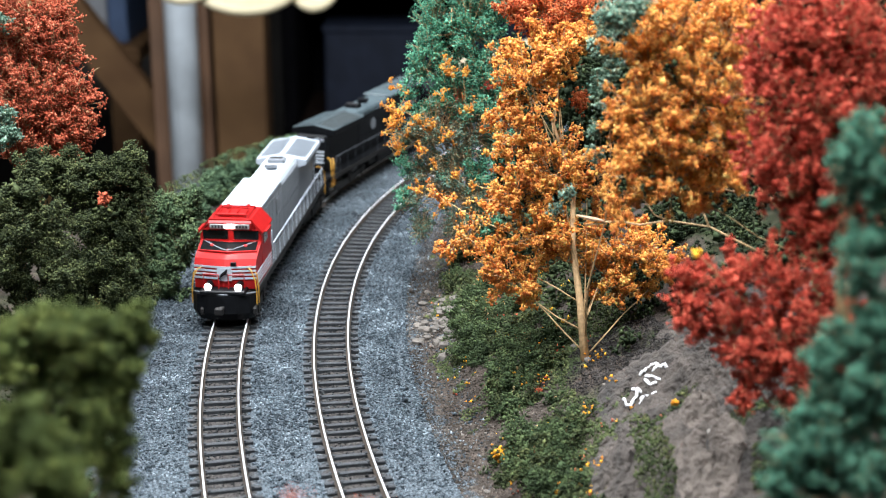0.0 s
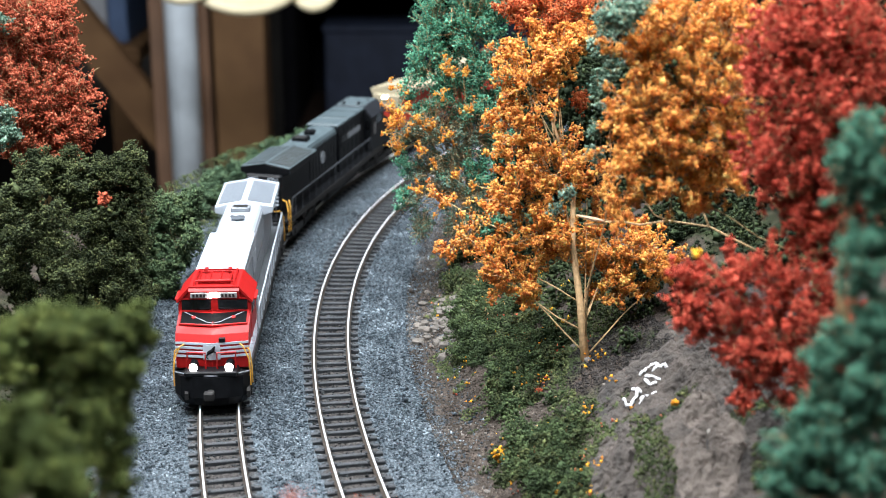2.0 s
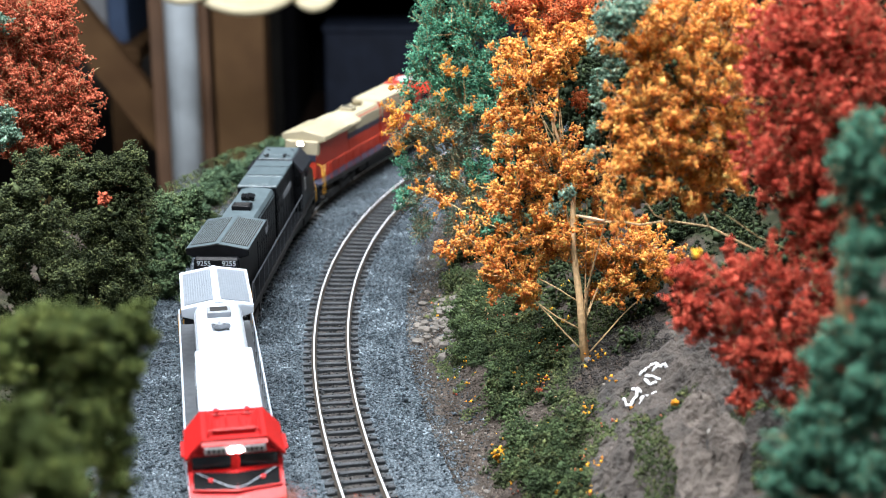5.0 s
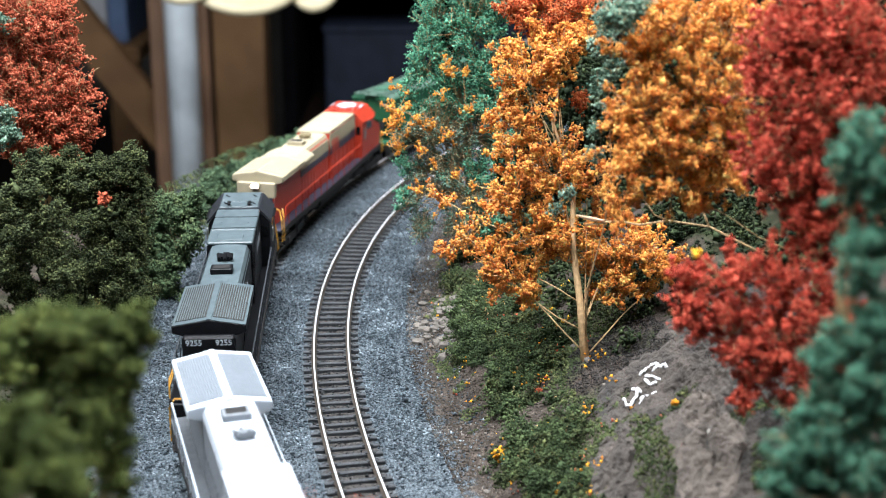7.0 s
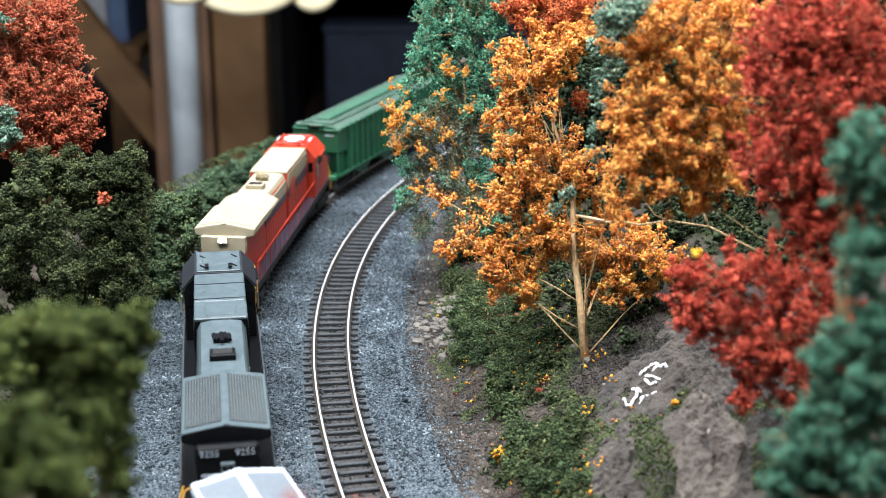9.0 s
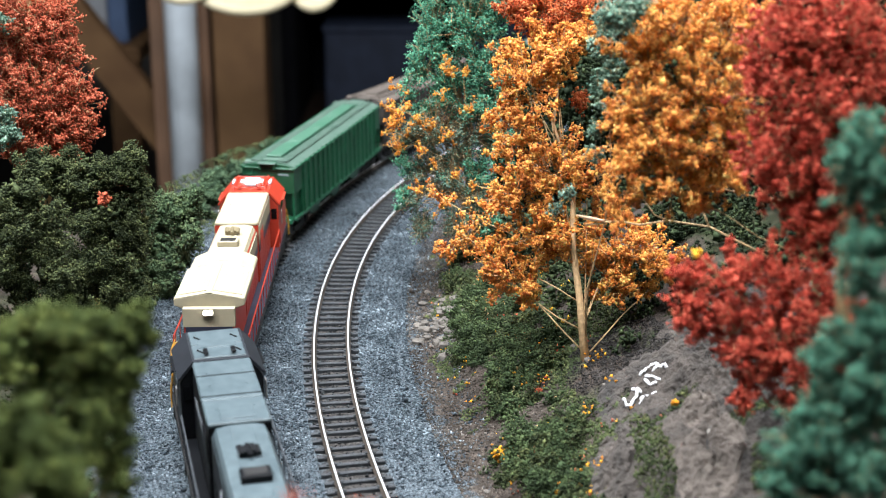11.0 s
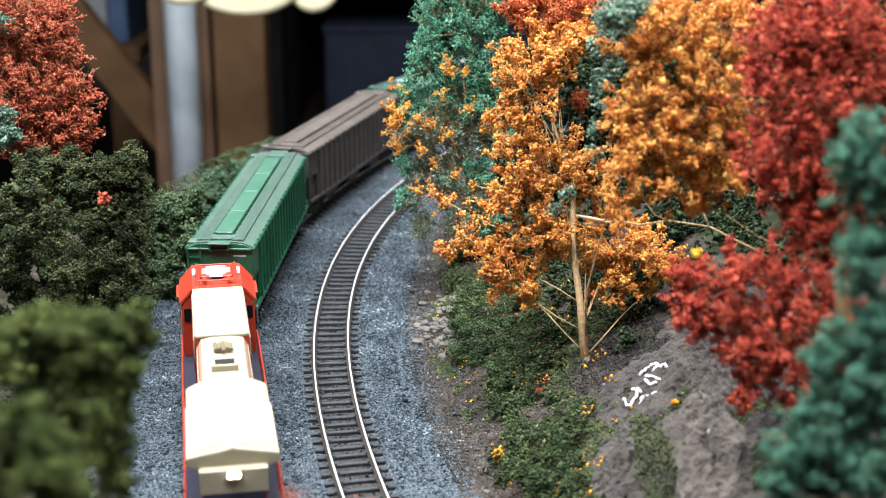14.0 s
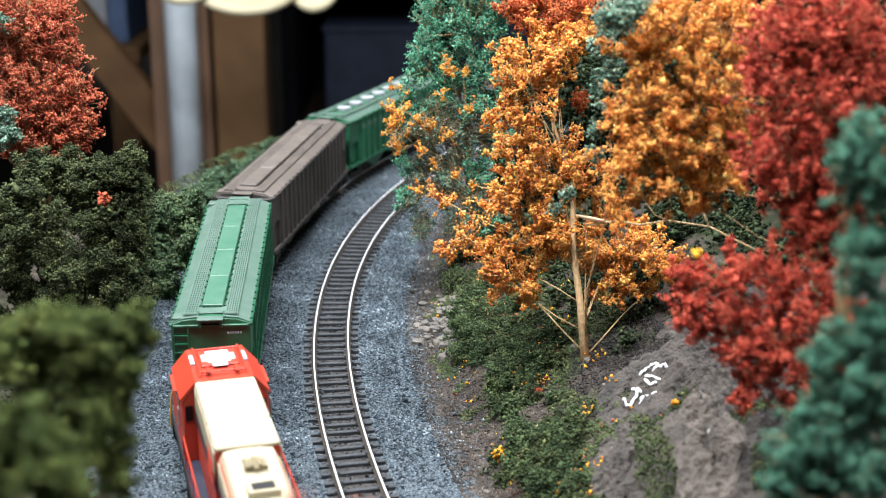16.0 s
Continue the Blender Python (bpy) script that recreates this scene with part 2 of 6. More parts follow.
def ground_mat():
    """Layout ground: grey ballast along the tracks, brown soil and green flock further off, by noise and the vertex mask."""
    m = bpy.data.materials.new("layout_ground")
    m.use_nodes = True
    nt = m.node_tree
    b = nt.nodes["Principled BSDF"]
    b.inputs["Roughness"].default_value = 0.92
    b.inputs["Specular IOR Level"].default_value = 0.2
    tc = nt.nodes.new("ShaderNodeTexCoord")

    def noise_node(scale, detail=5):
        n = nt.nodes.new("ShaderNodeTexNoise")
        n.inputs["Scale"].default_value, n.inputs["Detail"].default_value = scale, detail
        nt.links.new(tc.outputs["Object"], n.inputs["Vector"])
        return n

    def ramp_node(src, stops):
        r = nt.nodes.new("ShaderNodeValToRGB")
        while len(r.color_ramp.elements) < len(stops):
            r.color_ramp.elements.new(0.5)
        for e, (at, c) in zip(r.color_ramp.elements, stops):
            e.position, e.color = at, (*c, 1)
        nt.links.new(src, r.inputs[0])
        return r

    def mix_node(fac, a, c):
        x = nt.nodes.new("ShaderNodeMix")
        x.data_type = "RGBA"
        nt.links.new(fac, x.inputs[0])
        nt.links.new(a, x.inputs[6])
        nt.links.new(c, x.inputs[7])
        return x.outputs[2]

    fine, mid, big = noise_node(1100, 3), noise_node(200), noise_node(35)
    bal = ramp_node(fine.outputs["Fac"], [(0.32, (0.017, 0.022, 0.027)), (0.5, (0.048, 0.061, 0.072)), (0.68, (0.130, 0.152, 0.170))])
    soil = ramp_node(mid.outputs["Fac"], [(0.3, (0.019, 0.016, 0.013)), (0.55, (0.050, 0.039, 0.032)), (0.75, (0.098, 0.078, 0.064))])
    grass = ramp_node(mid.outputs["Fac"], [(0.3, (0.012, 0.018, 0.008)), (0.6, (0.030, 0.042, 0.015)), (0.8, (0.065, 0.062, 0.030))])
    at = nt.nodes.new("ShaderNodeAttribute")
    at.attribute_name = "zone"
    sep = nt.nodes.new("ShaderNodeSeparateColor")
    nt.links.new(at.outputs["Color"], sep.inputs[0])

    def edge(src, n, gain):
        a = nt.nodes.new("ShaderNodeMath")
        a.operation = "MULTIPLY_ADD"
        a.inputs[1].default_value = gain
        nt.links.new(n.outputs["Fac"], a.inputs[0])
        nt.links.new(src, a.inputs[2])
        r = nt.nodes.new("ShaderNodeMapRange")
        r.inputs[1].default_value, r.inputs[2].default_value = 0.4 + gain / 2, 0.6 + gain / 2
        nt.links.new(a.outputs[0], r.inputs[0])
        return r.outputs[0]

    c1 = mix_node(edge(sep.outputs[0], mid, 1.0), bal.outputs[0], soil.outputs[0])
    c2 = mix_node(edge(sep.outputs[1], big, 1.2), c1, grass.outputs[0])
    bed = ramp_node(fine.outputs["Fac"], [(0.35, (0.018, 0.016, 0.015)), (0.7, (0.07, 0.064, 0.06))])
    c3 = mix_node(edge(sep.outputs[2], mid, 0.5), c2, bed.outputs[0])
    nt.links.new(c3, b.inputs["Base Color"])
    bp = nt.nodes.new("ShaderNodeBump")
    bp.inputs["Strength"].default_value, bp.inputs["Distance"].default_value = 0.8, 0.001
    nt.links.new(fine.outputs["Fac"], bp.inputs["Height"])
    nt.links.new(bp.outputs[0], b.inputs["Normal"])
    return m


M_GROUND = ground_mat()


# ---- mesh helpers ----
def finish(name, me, material, parent=None, label="", smooth=False):
    me.transform(Matrix.Scale(MM, 4))
    if material:
        me.materials.append(material)
    if smooth:
        me.polygons.foreach_set("use_smooth", [True] * len(me.polygons))
    ob = new(name, me)
    if parent:
        ob.parent = parent
    if label:
        tagged(ob, label)
    return ob


def part(name, bm, material, parent=None, label="", smooth=False):
    """One bmesh, in millimetres, as one mesh object."""
    me = bpy.data.meshes.new(name)
    bmesh.ops.recalc_face_normals(bm, faces=bm.faces)
    bm.to_mesh(me)
    bm.free()
    return finish(name, me, material, parent, label, smooth)


def thing(name, label, category, group="", at=(0, 0, 0)):
    ob = new(name)
    ob.location = at
    return tagged(ob, label, category, group)


def box(bm, x0, x1, y0, y1, z0, z1, b=0.0):
    vs = [bm.verts.new((x, y, z)) for z in (z0, z1) for y in (y0, y1) for x in (x0, x1)]
    fs = [bm.faces.new([vs[i] for i in q]) for q in ((0, 2, 3, 1), (4, 5, 7, 6), (0, 1, 5, 4), (2, 6, 7, 3), (0, 4, 6, 2), (1, 3, 7, 5))]
    if b:
        es = list({e for f in fs for e in f.edges})
        bmesh.ops.bevel(bm, geom=es, offset=b, segments=1, affect="EDGES")
    return bm


def Box(x0, x1, y0, y1, z0, z1, b=0.0):
    return box(bmesh.new(), x0, x1, y0, y1, z0, z1, b)


def prism(bm, prof, a0, a1, axis="x", b=0.0):
    """A closed profile swept straight: profile in (y, z) along x, or in (x, z) along y."""
    def v(p, a):
        return bm.verts.new((a, p[0], p[1]) if axis == "x" else (p[0], a, p[1]))
    A, B = [v(p, a0) for p in prof], [v(p, a1) for p in prof]
    fs = [bm.faces.new(A), bm.faces.new(B[::-1])]
    n = len(prof)
    for i in range(n):
        fs.append(bm.faces.new([A[i], B[i], B[(i + 1) % n], A[(i + 1) % n]]))
    if b:
        bmesh.ops.bevel(bm, geom=list({e for f in fs for e in f.edges}), offset=b, segments=1, affect="EDGES")
    return bm


def Prism(prof, a0, a1, axis="x", b=0.0):
    return prism(bmesh.new(), prof, a0, a1, axis, b)


def rod(bm, pts, r, n=6):
    """A round bar along points; r is one radius or one for each point."""
    pts = [Vector(p) for p in pts]
    rs = r if isinstance(r, (list, tuple)) else [r] * len(pts)
    rings = []
    for i, p in enumerate(pts):
        d = (pts[min(i + 1, len(pts) - 1)] - pts[max(i - 1, 0)]).normalized()
        u = d.orthogonal().normalized()
        if rings:
            u = (last - d * last.dot(d)).normalized()
        last = u
        w = d.cross(u)
        rings.append([bm.verts.new(p + (u * math.cos(2 * math.pi * k / n) + w * math.sin(2 * math.pi * k / n)) * rs[i]) for k in range(n)])
    for a, c in zip(rings, rings[1:]):
        for k in range(n):
            bm.faces.new([a[k], a[(k + 1) % n], c[(k + 1) % n], c[k]])
    bm.faces.new(rings[0][::-1])
    bm.faces.new(rings[-1])
    return bm


def Rod(pts, r, n=6):
    return rod(bmesh.new(), pts, r, n)


def disc(bm, c, axis, r, h, n=16):
    a = Vector(axis).normalized()
    return rod(bm, [Vector(c) - a * h / 2, Vector(c) + a * h / 2], r, n)


def raw_mesh(name, verts, faces, material, parent=None, label="", smooth=False):
    """A mesh straight from arrays (all faces of one size)."""
    me = bpy.data.meshes.new(name)
    verts, faces = np.asarray(verts, np.float32), np.asarray(faces, np.int32)
    k = faces.shape[1]
    me.vertices.add(len(verts))
    me.vertices.foreach_set("co", verts.ravel())
    me.loops.add(faces.size)
    me.loops.foreach_set("vertex_index", faces.ravel())
    me.polygons.add(len(faces))
    me.polygons.foreach_set("loop_start", np.arange(0, faces.size, k, dtype=np.int32))
    me.update(calc_edges=True)
    return finish(name, me, material, parent, label, smooth)


# ---- the two tracks: one curve and its parallel ----
R0, D_TRACK = (-54.665, 653.975, -0.09912), 53.3
STEP = 4.0
_s = np.arange(-1000, 2200 + STEP, STEP)


def bend(s):
    u = np.clip(s, -150, 550) / 300
    near = np.clip((-150 - s) / 30, 0, 1) * 0.42
    return (1.0088 + 0.5015 * u - 0.3181 * u * u + near) / 1000


_th = np.concatenate([[0], np.cumsum((bend(_s[1:]) + bend(_s[:-1])) / 2 * STEP)])
_th += R0[2] - np.interp(0, _s, _th)
_x = np.concatenate([[0], np.cumsum(np.sin((_th[1:] + _th[:-1]) / 2) * STEP)])
_y = np.concatenate([[0], np.cumsum(np.cos((_th[1:] + _th[:-1]) / 2) * STEP)])
_x += R0[0] - np.interp(0, _s, _x)
_y += R0[1] - np.interp(0, _s, _y)


def base(s, d=0.0):
    """Plan position d millimetres to the right of the right-hand track's centre, at s along it, and the heading."""
    th = np.interp(s, _s, _th)
    return np.interp(s, _s, _x) + d * np.cos(th), np.interp(s, _s, _y) - d * np.sin(th), th


_lx, _ly, _ = base(_s, -D_TRACK)
_ll = np.concatenate([[0], np.cumsum(np.hypot(np.diff(_lx), np.diff(_ly)))])
_ll -= np.interp(0, _s, _ll)


def left_at(l):
    """Plan position on the left-hand track, by its own length."""
    return Vector((float(np.interp(l, _ll, _lx)), float(np.interp(l, _ll, _ly)), 0))


def smooth_step(a, b, x):
    t = np.clip((x - a) / (b - a), 0, 1)
    return t * t * (3 - 2 * t)


def lump(x, y, f, seed):
    """Cheap smooth noise from sines, -1 to 1."""
    return (np.sin(x * f + 1.7 * seed + 1.3 * np.sin(y * f * 0.7 + seed)) * np.cos(y * f * 1.1 - seed * 2.1 + 1.1 * np.sin(x * f * 0.6)) + 0.5 * np.sin((x + y) * f * 2.3 + seed * 3.3) * np.cos((x - y) * f * 1.9 + seed)) / 1.5


def height(s, d):
    """Ground height by track coordinates; rail tops are at 0."""
    x, y, _ = base(s, d)
    z = np.full(np.shape(x), -4.0)
    z = z - 1.6 * np.exp(-((d - 34 - 2.5 * lump(x, y, 0.05, 6)) / 2.2) ** 2) * (0.6 + 0.4 * lump(x, y, 0.09, 3))
    up = np.maximum(0, d - 44)
    z = z + 0.50 * up * smooth_step(0, 25, up) - 0.00035 * np.maximum(0, up - 120) ** 2 * (up < 480)
    z = np.minimum(z, 175)
    z = z + smooth_step(46, 90, d) * (3.2 * lump(x, y, 0.045, 1) + 1.6 * lump(x, y, 0.12, 2) + 0.7 * lump(x, y, 0.3, 5))
    dl = -(d + D_TRACK) - 42
    z = z + smooth_step(0, 60, dl) * (10 + 5 * lump(x, y, 0.04, 4))
    z = z + 0.35 * lump(x, y, 0.5, 7) + 0.25 * lump(x, y, 0.17, 8)
    return z


def on_ground(s, d):
    x, y, _ = base(s, d)
    return float(x), float(y), float(height(np.float64(s), np.float64(d)))



# ---- the large structure: room, benchwork ground ----
def room():
    x0, x1, y0, y1, z0, z1, t = -3200, 3200, -2600, 4300, -1100, 1350, 100
    for name, dims, m, lab in (
            ("floor", (x0, x1, y0, y1, z0 - t, z0), M_FLOOR, "grey concrete floor of the hobby room"),
            ("ceiling", (x0, x1, y0, y1, z1, z1 + t), M_CEIL, "dull grey ceiling of the hobby room"),
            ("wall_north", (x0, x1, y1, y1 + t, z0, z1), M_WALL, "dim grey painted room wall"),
            ("wall_south", (x0, x1, y0 - t, y0, z0, z1), M_PAINT, "grey painted room wall"),
            ("wall_west", (x0 - t, x0, y0 - t, y1 + t, z0, z1), M_PAINT, "grey painted room wall"),
            ("wall_east", (x1, x1 + t, y0 - t, y1 + t, z0, z1), M_PAINT, "grey painted room wall")):
        tagged(part(name, Box(*dims), m), lab, kind="structure")
    for lx, ly, lz, _ in LAMPS:
        th = thing("ceiling_light", "white ceiling fitting with lit fluorescent tubes", "ceiling light", "tube fittings", (lx, ly, lz))
        part("housing", Box(-640, 640, -170, 170, 12, 70, 6), M_WHITE_P, th)


room()


def layout_ground():
    ss = np.concatenate([np.arange(-1000, -220, 40), np.arange(-220, 700, 3.0), np.arange(700, 1500, 25)])
    dd = np.concatenate([np.arange(-215, -110, 6), np.arange(-110, 140, 2.5), np.arange(140, 300, 5), np.arange(300, 701, 25)])
    S, D = np.meshgrid(ss, dd, indexing="ij")
    edge = -215 + 78 * smooth_step(130, 260, S)
    D = np.maximum(D, edge + (D + 215) * 0.02)
    X, Y, _ = base(S, D)
    Z = height(S, D)
    n, k = S.shape
    top = np.stack([X, Y, Z], -1).reshape(-1, 3)
    idx = np.arange(n * k).reshape(n, k)
    f = np.stack([idx[:-1, :-1], idx[:-1, 1:], idx[1:, 1:], idx[1:, :-1]], -1).reshape(-1, 4)
    ob = raw_mesh("ground", top, f, M_GROUND, smooth=True)
    tagged(ob, "sculpted layout ground with grey ballast, bare soil and green flock", kind="structure")
    zone = ob.data.color_attributes.new("zone", "FLOAT_COLOR", "POINT")
    soil = np.clip((D - 36) / 18, 0, 1) + np.clip((-D - D_TRACK - 46) / 20, 0, 1)
    grass = smooth_step(58, 95, D) + smooth_step(48, 75, -D - D_TRACK)
    col = np.stack([np.clip(soil, 0, 1), np.clip(grass, 0, 1) * 0.42, np.maximum(1 - np.abs(D) / 24, 1 - np.abs(D + D_TRACK) / 24).clip(0, 1), 0 * S + 1], -1).reshape(-1)
    zone.data.foreach_set("color", col.astype(np.float32))
    # plywood fascia round the benchwork, down to the floor
    rim = np.concatenate([idx[:, 0], idx[-1, 1:], idx[::-1, -1][1:], idx[0, ::-1][1:]])
    a = top[rim]
    lo = a.copy()
    lo[:, 2] = -1100
    m = len(a)
    q = [[i, (i + 1) % m, m + (i + 1) % m, m + i] for i in range(m)]
    tagged(raw_mesh("benchwork_side", np.concatenate([a + [0, 0, -0.5], lo]), q, M_PLY), "plywood side of the layout benchwork", kind="structure")


layout_ground()


# ---- track ----
def track(name, off, label):
    th = thing(name, label, "railway track")
    prof_head = [(-0.38, -0.75), (0.38, -0.75), (0.36, -0.12), (0.24, 0.0), (-0.24, 0.0), (-0.36, -0.12)]
    prof_web = [(-1.3, -2.6), (1.3, -2.6), (1.3, -2.3), (0.35, -2.0), (0.35, -0.72), (-0.35, -0.72), (-0.35, -2.0), (-1.3, -2.3)]
    ss = np.concatenate([np.arange(-1000, -200, 40), np.arange(-200, 700, 8), np.arange(700, 1491, 25)])
    for side in (-8.25, 8.25):
        rail = None
        for pn, prof, m, lab in (("rail", prof_web, M_RAILSIDE, "brown-sided model rail"), ("rail_head", prof_head, M_RAILTOP, "bright worn rail head")):
            vs, fs, n = [], [], len(prof)
            for i, s in enumerate(ss):
                for u, z in prof:
                    x, y, _ = base(s, off + side * 1.045 + u)
                    vs.append((x, y, z))
                if i:
                    for k in range(n):
                        a, b_ = (i - 1) * n + k, (i - 1) * n + (k + 1) % n
                        fs.append((a, b_, b_ + n, a + n))
            ob = raw_mesh(pn, vs, fs, m, rail or th, lab)
            rail = rail or ob
    # ties: one shared mesh with moulded spike plates
    bm = Box(-14.0, 14.0, -1.15, 1.15, -4.6, -2.55, 0.18)
    for sx in (-8.6, 8.6):
        for e in (-1, 1):
            box(bm, sx + e * 1.7 - 0.55, sx + e * 1.7 + 0.55, -0.8, 0.8, -2.6, -2.05)
    first = part("tie", bm, M_TIE, th)
    me = first.data
    rng = random.Random(len(name))
    made, s = 0, -175.0
    far_v, far_f = [], []
    scale = 1 + off * float(np.mean(bend(np.array([0.0, 300.0]))))
    while s < 1400:
        x, y, a = base(s, off)
        jx, jr = rng.uniform(-0.35, 0.35), rng.uniform(-0.02, 0.02)
        if made < 110:
            ob = first if made == 0 else new("tie", me)
            ob.parent = th
            ob.matrix_local = Matrix.Translation((x * MM, y * MM, rng.uniform(-0.12, 0.05) * MM)) @ Matrix.Rotation(-a + jr, 4, "Z") @ Matrix.Translation((jx * MM, 0, 0))
        else:
            k = len(far_v)
            ca, sa = math.cos(-a + jr), math.sin(-a + jr)
            for z in (-4.6, -2.55):
                for u, w in ((-14, -1.45), (14, -1.45), (14, 1.45), (-14, 1.45)):
                    far_v.append((x + u * ca - w * sa, y + u * sa + w * ca, z))
            far_f += [(k + 4, k + 5, k + 6, k + 7), (k, k + 1, k + 5, k + 4), (k + 1, k + 2, k + 6, k + 5), (k + 2, k + 3, k + 7, k + 6), (k + 3, k, k + 4, k + 7)]
        made += 1
        s += 8.0 / scale + rng.uniform(-0.25, 0.25)
    tagged(raw_mesh("far_ties", far_v, far_f, M_TIE, th), kind="stuff")
    return th


TRACK_L = track("railway_track", -D_TRACK, "model railway track with bright rails and dark ties, carrying the train")
TRACK_R = track("railway_track", 0.0, "empty model railway track with bright rails and dark ties")


# ---- bits: stones, foam crumbs ----
def bits(rng, centres, size, spread=0.45, flat=1.0):
    """Irregular four-cornered crumbs round the centres; returns vertices and triangles."""
    n = len(centres)
    tet = np.array([[1, 1, 1], [-1, -1, 1], [-1, 1, -1], [1, -1, -1]], float) * 0.6
    v = np.repeat(tet[None], n, 0) + rng.normal(0, spread, (n, 4, 3)) * 0.55
    q = rng.normal(size=(n, 4))
    q /= np.linalg.norm(q, axis=1)[:, None]
    w, x, y, z = q.T
    R = np.stack([1 - 2 * (y * y + z * z), 2 * (x * y - z * w), 2 * (x * z + y * w), 2 * (x * y + z * w), 1 - 2 * (x * x + z * z), 2 * (y * z - x * w), 2 * (x * z - y * w), 2 * (y * z + x * w), 1 - 2 * (x * x + y * y)], 1).reshape(n, 3, 3)
    v = np.einsum("nij,nkj->nki", R, v)
    v[:, :, 2] *= flat
    sz = np.asarray(size) * np.exp(rng.normal(0, 0.36, n))
    v = v * sz[:, None, None] + np.asarray(centres)[:, None, :]
    f = (np.array([[0, 1, 2], [0, 3, 1], [0, 2, 3], [1, 3, 2]])[None] + 4 * np.arange(n)[:, None, None]).reshape(-1, 3)
    return v.reshape(-1, 3), f


def ballast():
    rng = np.random.default_rng(5)
    n = 112000
    s = rng.uniform(-190, 520, n) * rng.uniform(0.35, 1, n)
    d = rng.uniform(-115, 62, n)
    keep = rng.random(n) < np.where(d > 40, 0.3, np.where(d < -103, 0.5, 1.0))
    for c in (0, -D_TRACK):
        keep &= ~((np.abs(np.abs(d - c) - 8.6) < 1.6))
        inside = np.abs(d - c) < 14.5
        keep &= ~(inside & (rng.random(n) < 0.55))
    s, d = s[keep], d[keep]
    x, y, _ = base(s, d)
    z = height(s, d) + rng.uniform(-0.1, 0.35, len(s))
    bed = np.minimum(np.abs(d), np.abs(d + D_TRACK)) < 12.5
    for pick, m, lab in ((~bed, M_STONE, "loose grey ballast grains between and beside the tracks"), (bed, M_BEDSTONE, "darker ballast grains between the ties")):
        v, f = bits(rng, np.stack([x, y, z], 1)[pick], 0.48, 0.6, flat=0.85)
        tagged(raw_mesh("ballast", v, f, m), lab, "gravel", kind="stuff")


ballast()

# ---- rolling stock (body space: +x towards the cab, z up from the rail top) ----
def truck(parent, x, axles, pitch, half, name="truck"):
    """A bogie with side frames, bolster, springs and wheel sets."""
    ln = pitch * (axles - 1) / 2 + 8
    prof = [(-ln, 5.2), (-ln + 3, 4.0), (-5, 3.2), (5, 3.2), (ln - 3, 4.0), (ln, 5.2), (ln, 8.2), (ln - 5, 9.4), (6, 8.0), (-6, 8.0), (-ln + 5, 9.4), (-ln, 8.2)]
    bm = bmesh.new()
    box(bm, -4, 4, -half, half, 6.5, 10.5)
    t = part(name, bm, M_UNDER, parent)
    t.location = (x * MM, 0, 0)
    for e in (-1, 1):
        y0, y1 = sorted((e * half, e * (half - 1.6)))
        sf = part("side_frame", Prism(prof, y0, y1, "y"), M_UNDER, t)
        del sf
        for i in range(axles):
            ax = (i - (axles - 1) / 2) * pitch
            bx = Box(ax - 2.6, ax + 2.6, *sorted((e * (half - 0.4), e * (half + 0.8))), 3.9, 8.6, 0.3)
            part("axle_box", bx, M_UNDER, t)
    sets = []
    for i in range(axles):
        ax = (i - (axles - 1) / 2) * pitch
        bm = bmesh.new()
        disc(bm, (0, 0, 0), (0, 1, 0), 1.1, 19, 8)
        for e in (-1, 1):
            disc(bm, (0, e * 8.4, 0), (0, 1, 0), 5.6, 2.4, 20)
            disc(bm, (0, e * 7.1, 0), (0, 1, 0), 6.2, 0.7, 20)
            for k in range(4):
                a = k * math.pi / 2
                disc(bm, (3.4 * math.cos(a), e * 9.65, 3.4 * math.sin(a)), (0, 1, 0), 0.7, 0.3, 6)
        w = part("wheel_set", bm, M_STEEL, t)
        w.location = (ax * MM, 0, 5.65 * MM)
        sets.append(w)
    return t, sets


def bowed(prof, ys, push, b=0.0):
    """A profile in (x, z) swept across y, its front points pushed forward in the middle."""
    bm = bmesh.new()
    rows = []
    for y in ys:
        rows.append([bm.verts.new((x + (push * (1 - abs(y) / 17) if x > 96.4 else 0), y, z)) for x, z in prof])
    n = len(prof)
    for A, B in zip(rows, rows[1:]):
        for i in range(n):
            bm.faces.new([A[i], B[i], B[(i + 1) % n], A[(i + 1) % n]])
    bm.faces.new(rows[0])
    bm.faces.new(rows[-1][::-1])
    return bm


def coupler(parent, x, e):
    bm = Box(*sorted((x, x + e * 7)), -1.3, 1.3, 8.2, 10.2, 0.3)
    box(bm, *sorted((x + e * 6, x + e * 9.6)), -2.6, 1.9, 7.4, 11.2, 0.5)
    part("coupler", bm, M_UNDER, parent)


def text_part(name, words, size, m, parent, matrix, label=""):
    """Lettering with the built-in font, as a thin mesh."""
    cu = bpy.data.curves.new(name, "FONT")
    cu.body, cu.size, cu.extrude, cu.align_x, cu.align_y = words, size, 0.08, "CENTER", "CENTER"
    tmp = bpy.data.objects.new("tmp", cu)
    scene.collection.objects.link(tmp)
    me = bpy.data.meshes.new_from_object(tmp.evaluated_get(bpy.context.evaluated_depsgraph_get()))
    bpy.data.objects.remove(tmp)
    me.transform(matrix)
    me.name = name
    me.materials.clear()
    return finish(name, me, m, parent, label)


